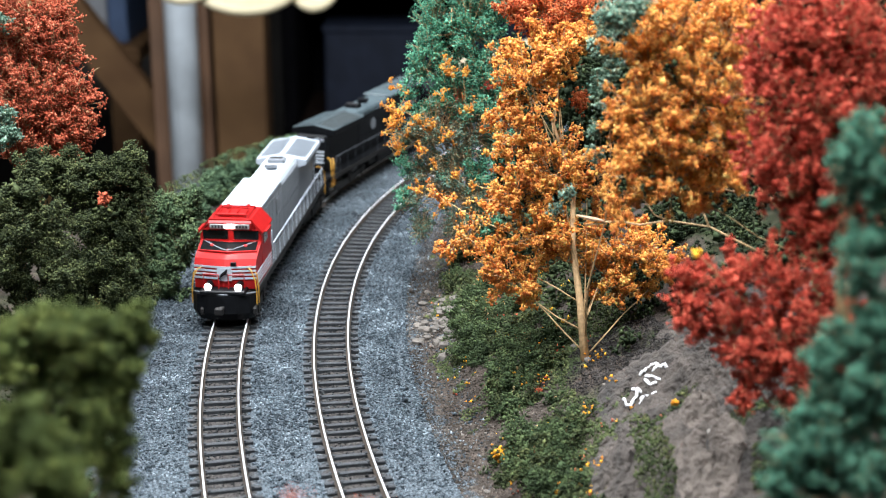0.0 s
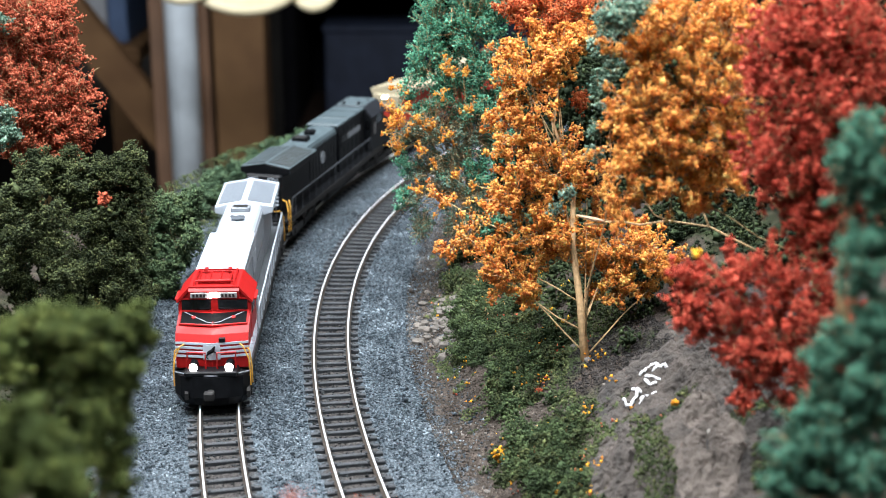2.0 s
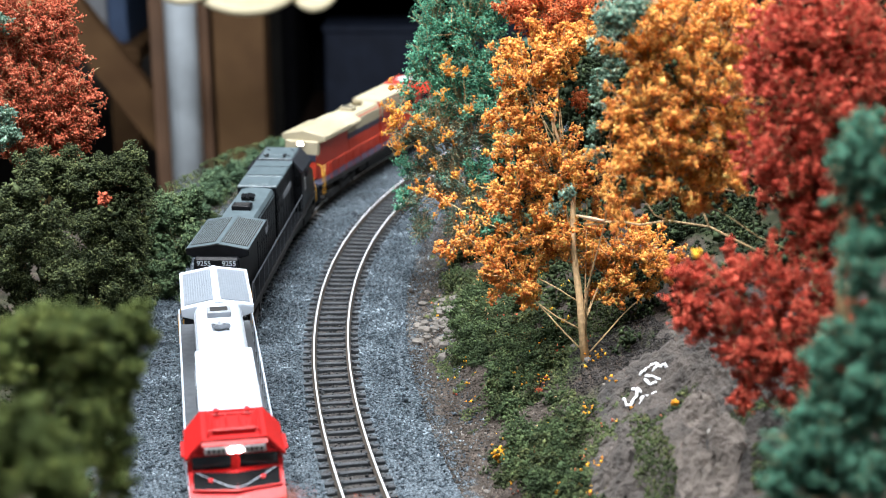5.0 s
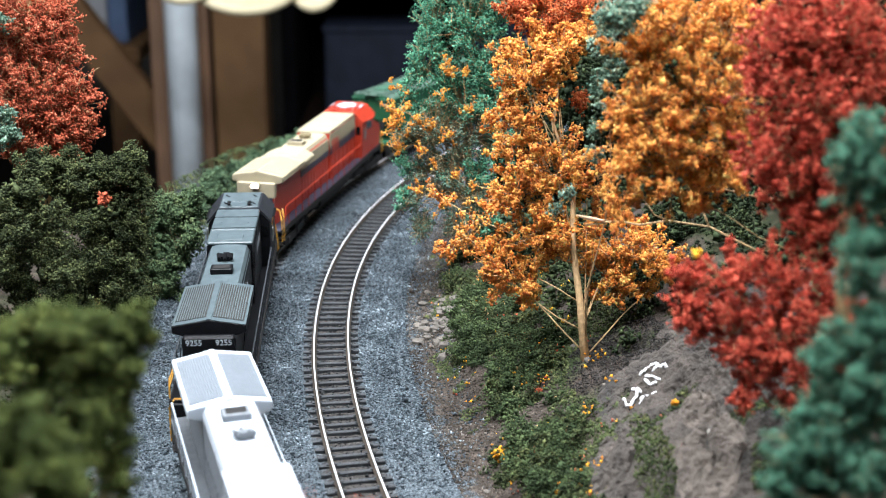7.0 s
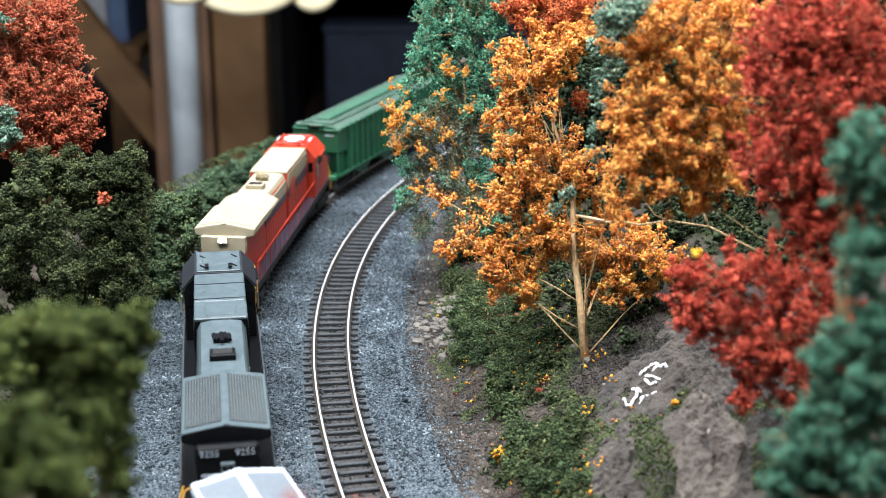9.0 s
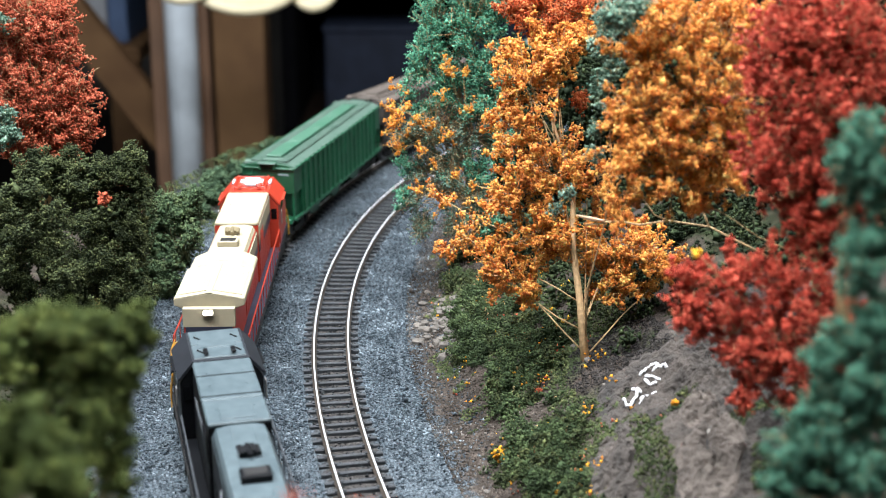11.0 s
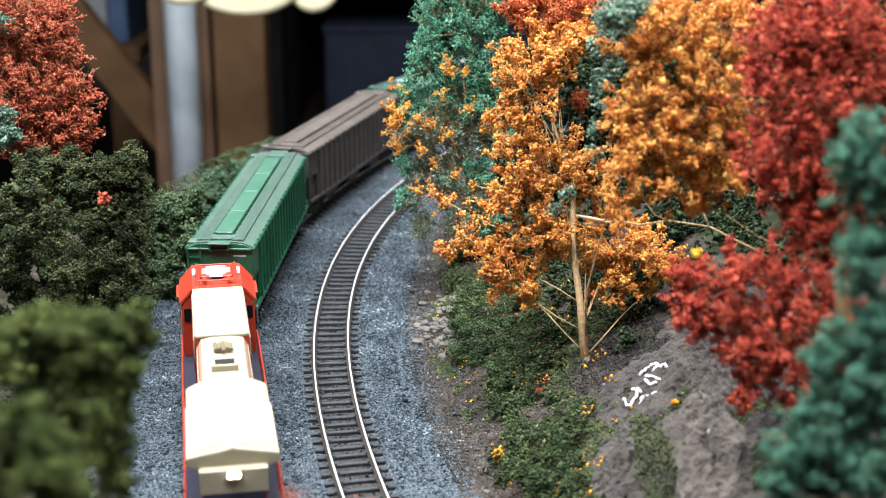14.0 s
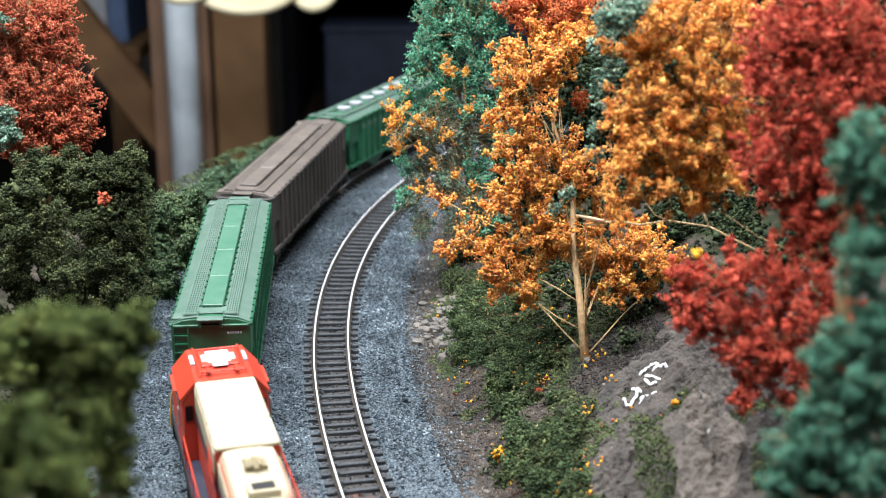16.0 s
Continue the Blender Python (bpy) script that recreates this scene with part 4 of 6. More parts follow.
def hopper(label, body, roof, hatch, closed=True):
    """Covered hopper: ribbed sides, sloped bays, roof walks and a long hatch strip."""
    th = thing("covered_hopper_wagon", label, "hopper wagon", "wagons of the train")
    L = 97.0
    prof = [(-17.2, 14.5), (-17.2, 46.0), (-12, 48.2), (0, 49.2), (12, 48.2), (17.2, 46.0), (17.2, 14.5), (10, 10), (-10, 10)]
    part("body", Prism(prof, -82, 82, "x", 0.25), body, th)
    up = [(-17.0, 30), (-17.0, 46.0), (-12, 48.1), (0, 49.1), (12, 48.1), (17.0, 46.0), (17.0, 30)]
    for e in (-1, 1):
        x0, x1 = sorted((e * 81.9, e * L))
        part("end_bulkhead", Prism(up, x0, x1, "x", 0.2), body, th)
        sl = [(e * 82, 13), (e * 88, 13), (e * (L - 0.5), 30.2), (e * 82, 30.2)]
        part("slope_sheet", Prism(sl, -15, 15, "y"), body, th)
        for yy in (-16, -7, 7, 16):
            part("end_post", Box(*sorted((e * (L - 2), e * (L - 0.6))), yy - 0.8, yy + 0.8, 13, 30.5), body, th)
        part("end_sill", Box(*sorted((e * 80, e * 99)), -15.5, 15.5, 11, 14, 0.3), body, th)
        lad = bmesh.new()
        xl = e * (L + 0.6)
        for yy in (-16.2, -9.8):
            rod(lad, [(xl, yy, 12), (xl, yy, 47)], 0.35)
        for k in range(9):
            rod(lad, [(xl, -16.2, 14 + k * 3.9), (xl, -9.8, 14 + k * 3.9)], 0.3)
        part("ladder", lad, body, th)
        part("roof_grab", Box(*sorted((e * (L - 9), e * (L - 2))), -16.5, -12.5, 47.6, 48.6, 0.2), roof, th)
        part("brake_wheel" if e > 0 else "reporting_marks", disc(bmesh.new(), (xl, 8, 26), (1, 0, 0), 3.2, 0.5, 14) if e > 0 else Box(xl - 0.8, xl - 0.5, 7, 13, 38, 39.2), M_UNDER if e > 0 else M_WHITE_P, th)
        marks = bmesh.new()
        for k in range(6):
            box(marks, e * L - 0.1, e * L + 0.15, 7 + k * 1.1, 7.7 + k * 1.1, 41.6, 42.5) if e > 0 else box(marks, e * L - 0.15, e * L + 0.1, -7.7 - k * 1.1, -7 - k * 1.1, 41.6, 42.5)
        part("number_bars", marks, M_WHITE_P, th)
        part("end_lip", Box(*sorted((e * (L - 1.5), e * (L + 1.0))), -16.4, 16.4, 45.0, 46.2, 0.25), body, th)
        for yy in (-4.5, 4.5):
            part("end_bracket", Box(*sorted((e * L, e * (L + 2.4))), yy - 0.6, yy + 0.6, 45, 48.8, 0.15), body, th)
        part("end_platform", Box(*sorted((e * (L - 2), e * (L + 3.2))), -5.6, 5.6, 48.6, 49.3, 0.15), roof, th)
        for k in range(17):
            x = -80 + k * 10
            part("side_rib", Box(x - 0.7, x + 0.7, *sorted((e * 17.0, e * 18.4)), 14.5, 45.6, 0.15), body, th)
        part("top_chord", Box(-L, L, *sorted((e * 16.9, e * 17.9)), 45.0, 46.4, 0.2), body, th)
        if not closed:
            part("side_stripe", Box(-80, 80, *sorted((e * 17.1, e * 17.3)), 38, 40.4), roof, th)
        part("side_sill", Box(-L, L, *sorted((e * 16.6, e * 18.3)), 13.0, 15.2, 0.2), body, th)
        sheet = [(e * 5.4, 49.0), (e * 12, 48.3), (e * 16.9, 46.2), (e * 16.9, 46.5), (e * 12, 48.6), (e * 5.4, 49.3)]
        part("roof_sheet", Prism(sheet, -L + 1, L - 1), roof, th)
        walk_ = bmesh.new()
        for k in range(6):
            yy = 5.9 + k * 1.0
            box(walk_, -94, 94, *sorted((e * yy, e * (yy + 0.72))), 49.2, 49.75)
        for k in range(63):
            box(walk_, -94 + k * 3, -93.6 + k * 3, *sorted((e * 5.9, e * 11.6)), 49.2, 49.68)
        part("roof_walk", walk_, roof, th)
        brk = bmesh.new()
        for k in range(22):
            x = -90 + k * 8.6
            box(brk, x, x + 1.2, *sorted((e * 5.0, e * 5.9)), 48.2, 49.9)
            box(brk, x, x + 1.4, *sorted((e * 16.6, e * 17.6)), 46.0, 47.0)
        part("bracket_strip", brk, body, th)
    if closed:
        for k in range(4):
            x = -76 + k * 40.4
            part("roof_hatch", Box(x, x + 39.9, -4.7, 4.7, 48.8, 51.0, 0.35), hatch, th)
    else:
        for k in range(8):
            x = -76 + k * 20
            part("roof_hatch", disc(bmesh.new(), (x + 6, 0, 50), (0, 0, 1), 5.0, 1.8, 18), hatch, th)
    for x in (-92, 84):
        part("end_walk", Box(x, x + 8, -6, 6, 49.1, 49.6, 0.1), roof, th)
    for x in (-45, 0, 45):
        bay = [(x - 21, 14), (x + 21, 14), (x + 5, 4.2), (x - 5, 4.2)]
        o = part("discharge_bay", Prism(bay, -13, 13, "y", 0.2), body, th)
        part("outlet_gate", Box(x - 6, x + 6, -9, 9, 3.2, 4.4, 0.2), M_UNDER, o)
    coupler(th, 97, 1)
    coupler(th, -97, -1)
    trucks = [truck(th, x, 2, 20, 13.6) for x in (76, -76)]
    return th, trucks


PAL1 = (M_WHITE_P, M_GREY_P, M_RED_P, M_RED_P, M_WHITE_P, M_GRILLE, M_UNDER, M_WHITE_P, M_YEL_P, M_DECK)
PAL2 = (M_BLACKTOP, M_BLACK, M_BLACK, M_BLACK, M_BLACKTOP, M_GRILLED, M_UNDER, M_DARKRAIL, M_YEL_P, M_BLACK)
PAL3 = (M_CREAM, M_ORRED, M_ORRED, M_ORRED, M_CREAM, M_CREAM, M_UNDER, M_ORRED, M_YEL_P, M_NAVY)
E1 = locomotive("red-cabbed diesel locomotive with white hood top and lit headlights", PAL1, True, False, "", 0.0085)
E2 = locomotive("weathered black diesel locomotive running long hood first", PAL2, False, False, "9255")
E3 = locomotive("orange-red diesel locomotive with cream roof and one lit lamp", PAL3, False, True)
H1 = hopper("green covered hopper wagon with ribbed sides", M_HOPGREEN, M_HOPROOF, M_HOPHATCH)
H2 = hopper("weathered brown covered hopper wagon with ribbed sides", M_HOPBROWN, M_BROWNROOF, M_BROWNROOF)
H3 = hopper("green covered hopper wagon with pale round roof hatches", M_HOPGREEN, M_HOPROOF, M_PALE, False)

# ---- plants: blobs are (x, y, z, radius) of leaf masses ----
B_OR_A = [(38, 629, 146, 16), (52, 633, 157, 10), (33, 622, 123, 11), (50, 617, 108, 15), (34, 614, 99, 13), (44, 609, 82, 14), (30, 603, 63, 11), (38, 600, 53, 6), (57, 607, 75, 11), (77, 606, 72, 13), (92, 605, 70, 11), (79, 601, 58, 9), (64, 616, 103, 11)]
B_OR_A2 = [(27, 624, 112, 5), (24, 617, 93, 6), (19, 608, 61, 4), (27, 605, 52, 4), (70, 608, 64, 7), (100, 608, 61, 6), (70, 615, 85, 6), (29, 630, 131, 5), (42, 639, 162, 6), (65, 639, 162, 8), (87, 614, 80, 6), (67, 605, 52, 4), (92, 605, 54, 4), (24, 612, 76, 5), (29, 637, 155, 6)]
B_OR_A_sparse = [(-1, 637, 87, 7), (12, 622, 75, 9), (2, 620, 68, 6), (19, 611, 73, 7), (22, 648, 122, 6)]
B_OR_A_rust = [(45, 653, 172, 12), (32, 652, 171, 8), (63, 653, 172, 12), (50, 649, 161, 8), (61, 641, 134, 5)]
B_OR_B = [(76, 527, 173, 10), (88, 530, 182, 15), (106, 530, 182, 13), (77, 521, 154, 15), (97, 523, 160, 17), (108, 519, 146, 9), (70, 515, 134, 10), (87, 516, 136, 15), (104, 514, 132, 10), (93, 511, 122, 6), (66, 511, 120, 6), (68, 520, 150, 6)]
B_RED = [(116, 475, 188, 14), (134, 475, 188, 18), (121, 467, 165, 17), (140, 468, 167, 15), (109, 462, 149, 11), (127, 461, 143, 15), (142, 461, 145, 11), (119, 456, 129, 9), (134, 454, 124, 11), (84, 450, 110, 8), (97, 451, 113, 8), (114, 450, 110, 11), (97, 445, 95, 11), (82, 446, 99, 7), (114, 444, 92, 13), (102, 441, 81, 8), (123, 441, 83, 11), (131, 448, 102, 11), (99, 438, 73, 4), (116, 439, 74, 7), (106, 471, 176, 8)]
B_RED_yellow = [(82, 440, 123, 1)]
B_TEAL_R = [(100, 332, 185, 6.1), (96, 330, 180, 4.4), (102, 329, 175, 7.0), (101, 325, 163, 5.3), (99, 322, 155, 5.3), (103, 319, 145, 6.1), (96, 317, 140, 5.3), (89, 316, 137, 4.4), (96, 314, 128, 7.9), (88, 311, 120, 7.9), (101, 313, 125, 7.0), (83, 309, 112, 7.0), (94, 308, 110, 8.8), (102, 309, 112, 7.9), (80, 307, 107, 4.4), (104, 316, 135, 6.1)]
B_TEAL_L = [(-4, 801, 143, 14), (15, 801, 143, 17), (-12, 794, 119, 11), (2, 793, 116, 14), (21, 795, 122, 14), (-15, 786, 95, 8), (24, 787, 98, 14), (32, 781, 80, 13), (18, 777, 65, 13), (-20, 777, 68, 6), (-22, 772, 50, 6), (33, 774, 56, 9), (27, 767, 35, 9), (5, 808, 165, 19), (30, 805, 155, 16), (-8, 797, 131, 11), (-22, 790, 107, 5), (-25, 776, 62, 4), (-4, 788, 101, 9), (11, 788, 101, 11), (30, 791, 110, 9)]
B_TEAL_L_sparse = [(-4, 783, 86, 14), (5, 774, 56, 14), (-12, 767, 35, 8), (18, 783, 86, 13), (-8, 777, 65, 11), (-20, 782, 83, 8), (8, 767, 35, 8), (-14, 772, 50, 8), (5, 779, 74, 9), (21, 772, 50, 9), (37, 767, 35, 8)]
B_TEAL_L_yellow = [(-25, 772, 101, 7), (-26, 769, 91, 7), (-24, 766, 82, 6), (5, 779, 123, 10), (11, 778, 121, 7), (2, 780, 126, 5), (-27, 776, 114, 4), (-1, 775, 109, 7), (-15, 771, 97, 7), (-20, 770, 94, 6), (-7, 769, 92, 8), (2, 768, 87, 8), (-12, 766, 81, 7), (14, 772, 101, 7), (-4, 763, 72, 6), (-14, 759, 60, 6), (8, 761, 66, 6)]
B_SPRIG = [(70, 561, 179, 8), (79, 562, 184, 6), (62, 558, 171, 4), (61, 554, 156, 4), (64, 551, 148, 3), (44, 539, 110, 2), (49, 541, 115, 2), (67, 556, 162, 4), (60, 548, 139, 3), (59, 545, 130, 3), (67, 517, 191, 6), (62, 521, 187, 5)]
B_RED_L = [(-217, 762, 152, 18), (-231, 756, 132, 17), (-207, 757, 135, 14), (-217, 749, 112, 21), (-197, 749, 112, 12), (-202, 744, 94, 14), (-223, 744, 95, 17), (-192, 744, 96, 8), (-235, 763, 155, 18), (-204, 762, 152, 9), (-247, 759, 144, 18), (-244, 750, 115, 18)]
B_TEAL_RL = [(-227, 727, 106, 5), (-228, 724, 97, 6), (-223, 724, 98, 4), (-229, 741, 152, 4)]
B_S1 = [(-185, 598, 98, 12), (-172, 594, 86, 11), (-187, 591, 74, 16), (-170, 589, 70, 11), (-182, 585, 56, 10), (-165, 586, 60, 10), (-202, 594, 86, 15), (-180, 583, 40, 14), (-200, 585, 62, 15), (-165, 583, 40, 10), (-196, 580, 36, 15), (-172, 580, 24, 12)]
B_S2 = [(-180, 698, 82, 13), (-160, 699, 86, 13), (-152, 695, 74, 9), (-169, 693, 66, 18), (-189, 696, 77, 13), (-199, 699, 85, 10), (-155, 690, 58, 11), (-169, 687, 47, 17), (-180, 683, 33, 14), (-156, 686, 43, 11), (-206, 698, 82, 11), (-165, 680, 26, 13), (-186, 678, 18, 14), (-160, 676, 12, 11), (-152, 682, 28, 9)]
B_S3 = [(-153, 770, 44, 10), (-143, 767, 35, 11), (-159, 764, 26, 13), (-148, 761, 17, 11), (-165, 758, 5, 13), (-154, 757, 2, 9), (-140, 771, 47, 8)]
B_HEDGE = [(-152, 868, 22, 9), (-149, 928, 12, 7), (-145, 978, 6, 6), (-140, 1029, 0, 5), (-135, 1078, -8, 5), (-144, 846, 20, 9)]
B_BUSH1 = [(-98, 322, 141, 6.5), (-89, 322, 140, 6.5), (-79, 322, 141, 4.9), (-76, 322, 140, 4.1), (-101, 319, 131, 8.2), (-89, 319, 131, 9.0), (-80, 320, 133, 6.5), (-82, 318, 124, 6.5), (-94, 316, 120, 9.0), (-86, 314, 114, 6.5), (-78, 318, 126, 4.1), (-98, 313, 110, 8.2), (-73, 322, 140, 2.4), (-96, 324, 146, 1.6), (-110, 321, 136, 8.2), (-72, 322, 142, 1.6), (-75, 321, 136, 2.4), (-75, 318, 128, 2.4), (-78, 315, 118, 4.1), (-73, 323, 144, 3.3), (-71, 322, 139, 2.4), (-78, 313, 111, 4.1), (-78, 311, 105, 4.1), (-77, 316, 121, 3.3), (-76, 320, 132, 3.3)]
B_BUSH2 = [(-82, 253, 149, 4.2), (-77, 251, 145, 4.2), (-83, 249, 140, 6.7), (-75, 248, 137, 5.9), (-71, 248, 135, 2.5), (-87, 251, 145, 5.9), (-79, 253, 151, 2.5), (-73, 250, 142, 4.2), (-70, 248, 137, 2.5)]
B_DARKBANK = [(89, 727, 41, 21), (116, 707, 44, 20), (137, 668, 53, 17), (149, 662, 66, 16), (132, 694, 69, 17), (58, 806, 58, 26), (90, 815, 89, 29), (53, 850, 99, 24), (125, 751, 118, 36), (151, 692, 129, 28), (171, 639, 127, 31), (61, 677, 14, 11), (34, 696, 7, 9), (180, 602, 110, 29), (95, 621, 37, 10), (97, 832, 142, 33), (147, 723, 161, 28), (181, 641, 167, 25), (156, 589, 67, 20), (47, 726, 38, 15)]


def twigs(segs, r0, r1):
    """Thin three-sided twigs for many segments at once."""
    segs = np.asarray(segs, float)
    a, b_ = segs[:, 0], segs[:, 1]
    d = b_ - a
    d /= np.linalg.norm(d, axis=1)[:, None] + 1e-9
    u = np.cross(d, np.array([0.31, 0.85, 0.42]))
    u /= np.linalg.norm(u, axis=1)[:, None] + 1e-9
    w = np.cross(d, u)
    n = len(segs)
    v = np.zeros((n, 6, 3))
    for k in range(3):
        o = u * math.cos(k * 2.0944) + w * math.sin(k * 2.0944)
        v[:, k] = a + o * np.asarray(r0).reshape(-1, 1)
        v[:, 3 + k] = b_ + o * np.asarray(r1).reshape(-1, 1)
    q = np.array([[0, 1, 4, 3], [1, 2, 5, 4], [2, 0, 3, 5]])
    f = (q[None] + 6 * np.arange(n)[:, None, None]).reshape(-1, 4)
    return v.reshape(-1, 3), f


def crown_points(rng, blobs, dens, per, sigma, squash=1.0, loose=0.3, tuft=0.7, gap=None):
    """Twig tips in the blobs, the limbs' inner ends, and crumb centres in clumps round the tips."""
    segs, cent = [], []
    for x, y, z, r in blobs:
        n = max(6, int(dens * r * r))
        v = rng.normal(size=(n, 3))
        v /= np.linalg.norm(v, axis=1)[:, None]
        rad = r * rng.random(n) ** 0.42 * (1 + loose * np.abs(rng.normal(size=n)))
        lob = 1 + 0.35 * np.sin(v[:, 0] * 5 + x) * np.sin(v[:, 2] * 6 + z) * np.cos(v[:, 1] * 4 + y)
        tip = np.array([x, y, z]) + v * (rad * lob)[:, None] * [1, 1, squash]
        if gap is not None:
            a, b_, c = tip.T
            airy = np.sin(a * 0.33 + 1.7 * np.sin(c * 0.11)) * np.sin(c * 0.21 + 0.9) + 0.7 * np.sin(b_ * 0.27 + a * 0.16) * np.sin(c * 0.37 - a * 0.13)
            ok = airy > gap
            tip, v, rad, n = tip[ok], v[ok], rad[ok], int(ok.sum())
        inner = np.array([x, y, z - 0.25 * r]) + v * (rad * rng.uniform(0.1, 0.6, n))[:, None] * [1, 1, squash]
        segs += list(np.stack([inner, inner + (tip - inner) * 1.15], 1))
        k = rng.poisson(per, n) + 2
        t = np.repeat(tip, k, 0)
        i = np.repeat(inner, k, 0)
        along = np.where(rng.random(len(t)) < tuft, rng.uniform(0.85, 1.08, len(t)), rng.uniform(0.3, 1.0, len(t)))[:, None]
        cent.append(i + (t - i) * along + rng.normal(0, sigma, (len(t), 3)))
    return np.array(segs), np.concatenate(cent)


def clumps(rng, blobs, c, crumbs, fill=1.0, floor=None):
    """Foam foliage: each blob is a shell of small rounded clumps with crevices between, and each clump a shell of crumbs."""
    out = []
    for x, y, z, r in blobs:
        n = max(5, int(fill * 3.2 * (r / c) ** 2))
        v = rng.normal(size=(n, 3))
        v /= np.linalg.norm(v, axis=1)[:, None]
        fold = np.sin(v[:, 0] * 6 + x) * np.sin(v[:, 2] * 7 + z) + 0.6 * np.cos(v[:, 1] * 9 + y + v[:, 0] * 5)
        mid = np.array([x, y, z]) + v * (r * (1 + 0.26 * fold) * rng.uniform(0.66, 1.12, n))[:, None]
        keep = fold + rng.normal(0, 0.35, n) > -0.75
        mid, n = mid[keep], int(keep.sum())
        rad = np.minimum(c * np.exp(rng.normal(0, 0.42, n)), 0.7 * r)
        k = np.maximum(6, (crumbs * (rad / c) ** 2).astype(int))
        w = rng.normal(size=(int(k.sum()), 3))
        w /= np.linalg.norm(w, axis=1)[:, None]
        w *= (np.repeat(rad, k) * rng.uniform(0.45, 1.0, len(w)) * (1 + 0.35 * np.abs(rng.normal(size=len(w)))))[:, None]
        out.append(np.repeat(mid, k, 0) + w * [1, 1, 0.8])
        core = rng.normal(size=(n * 2, 3))
        core *= (0.45 * r * rng.random(n * 2) ** 0.33 / np.linalg.norm(core, axis=1))[:, None]
        out.append(np.array([x, y, z]) + core)
    cent = np.concatenate(out)
    return cent if floor is None else cent[cent[:, 2] > floor]


def lumps(rng, blobs, many=8, lo=0.30, hi=0.52):
    """Breaks each blob into overlapping rounded lumps on its shell, thinner below than above."""
    out = []
    for x, y, z, r in blobs:
        v = rng.normal(size=(many, 3))
        v[:, 2] += 0.25
        v /= np.linalg.norm(v, axis=1)[:, None]
        for q in v:
            k = rng.uniform(lo, hi)
            c = np.array([x, y, z]) + q * r * rng.uniform(0.62, 1.0)
            out.append((*c, r * k))
    return out


def limb_path(rng, a, b_, sag):
    a, b_ = np.asarray(a, float), np.asarray(b_, float)
    pts = []
    for u in (0, 0.25, 0.5, 0.75, 1):
        p = a + (b_ - a) * u
        p[2] += sag * math.sin(math.pi * u) * -1
        pts.append(p + (rng.normal(0, 0.8, 3) if 0 < u < 1 else 0))
    return pts


def plant(name, label, category, foot, top, trunk_r, crowns, seed, twig_show=1.0, group="", every=1, gap=None, foam=0.0):
    """A tree or bush: tapered trunk with limbs and twigs, and crowns of many crumbs. crowns: (part name, blobs, material, density, crumbs a twig, spread, crumb size)."""
    rng = np.random.default_rng(seed)
    th = thing(name, label, category, group)
    foot, top = np.array(foot, float), np.array(top, float)
    trunk = [foot + (top - foot) * u + (rng.normal(0, 0.02, 3) * np.linalg.norm(top - foot) * [1, 1, 0] if 0 < u < 1 else 0) for u in (0, 0.2, 0.4, 0.6, 0.8, 1)]
    trunk[0][2] -= 2.5
    bm = rod(bmesh.new(), trunk, [trunk_r * k for k in (1.25, 1.0, 0.85, 0.68, 0.5, 0.25)], 8)
    for pn, blobs, *_ in crowns:
        for x, y, z, r in blobs[::every]:
            u = min(0.95, max(0.03, (z - foot[2]) / max(1, top[2] - foot[2]) * rng.uniform(0.1, 0.75)))
            a = trunk[int(u * 5)] + (trunk[int(u * 5) + 1] - trunk[int(u * 5)]) * (u * 5 - int(u * 5))
            rod(bm, limb_path(rng, a, (x, y, z), r * 0.15), [trunk_r * k for k in (0.24, 0.21, 0.18, 0.14, 0.08)], 5)
    part("trunk", bm, M_BARK, th, smooth=True)
    for pn, blobs, m, dens, per, sigma, size in crowns:
        if foam:
            segs, cent = np.zeros((0, 2, 3)), clumps(rng, lumps(rng, blobs), foam, per, dens)
        else:
            segs, cent = crown_points(rng, blobs, dens, per, sigma, gap=gap)
        v, f = bits(rng, cent, size)
        c = raw_mesh(pn, v, f, m, th)
        if foam:
            inner = [np.array([x, y, z]) + w * (0.64 * r * rng.random() ** 0.4 / np.linalg.norm(w)) for x, y, z, r in blobs for w in rng.normal(size=(int(20 + 1.6 * r * r), 3))]
            v, f = bits(rng, np.array(inner), foam * 0.68)
            raw_mesh("inner_foliage", v, f, m, th)
        if twig_show and len(segs):
            v, f = twigs(segs, 0.28 * twig_show, 0.14 * twig_show)
            tagged(raw_mesh("twig_work", v, f, M_BARK, c), kind="stuff")
    return th


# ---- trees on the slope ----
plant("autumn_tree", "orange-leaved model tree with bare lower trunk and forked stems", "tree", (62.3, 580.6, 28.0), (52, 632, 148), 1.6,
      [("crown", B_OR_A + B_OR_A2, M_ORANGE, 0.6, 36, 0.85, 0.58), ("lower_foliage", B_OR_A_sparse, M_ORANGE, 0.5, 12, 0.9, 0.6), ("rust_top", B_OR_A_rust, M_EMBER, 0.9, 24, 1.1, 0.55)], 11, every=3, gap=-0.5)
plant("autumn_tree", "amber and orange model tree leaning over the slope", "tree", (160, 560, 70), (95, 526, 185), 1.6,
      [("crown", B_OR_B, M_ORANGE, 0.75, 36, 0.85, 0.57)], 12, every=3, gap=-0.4)
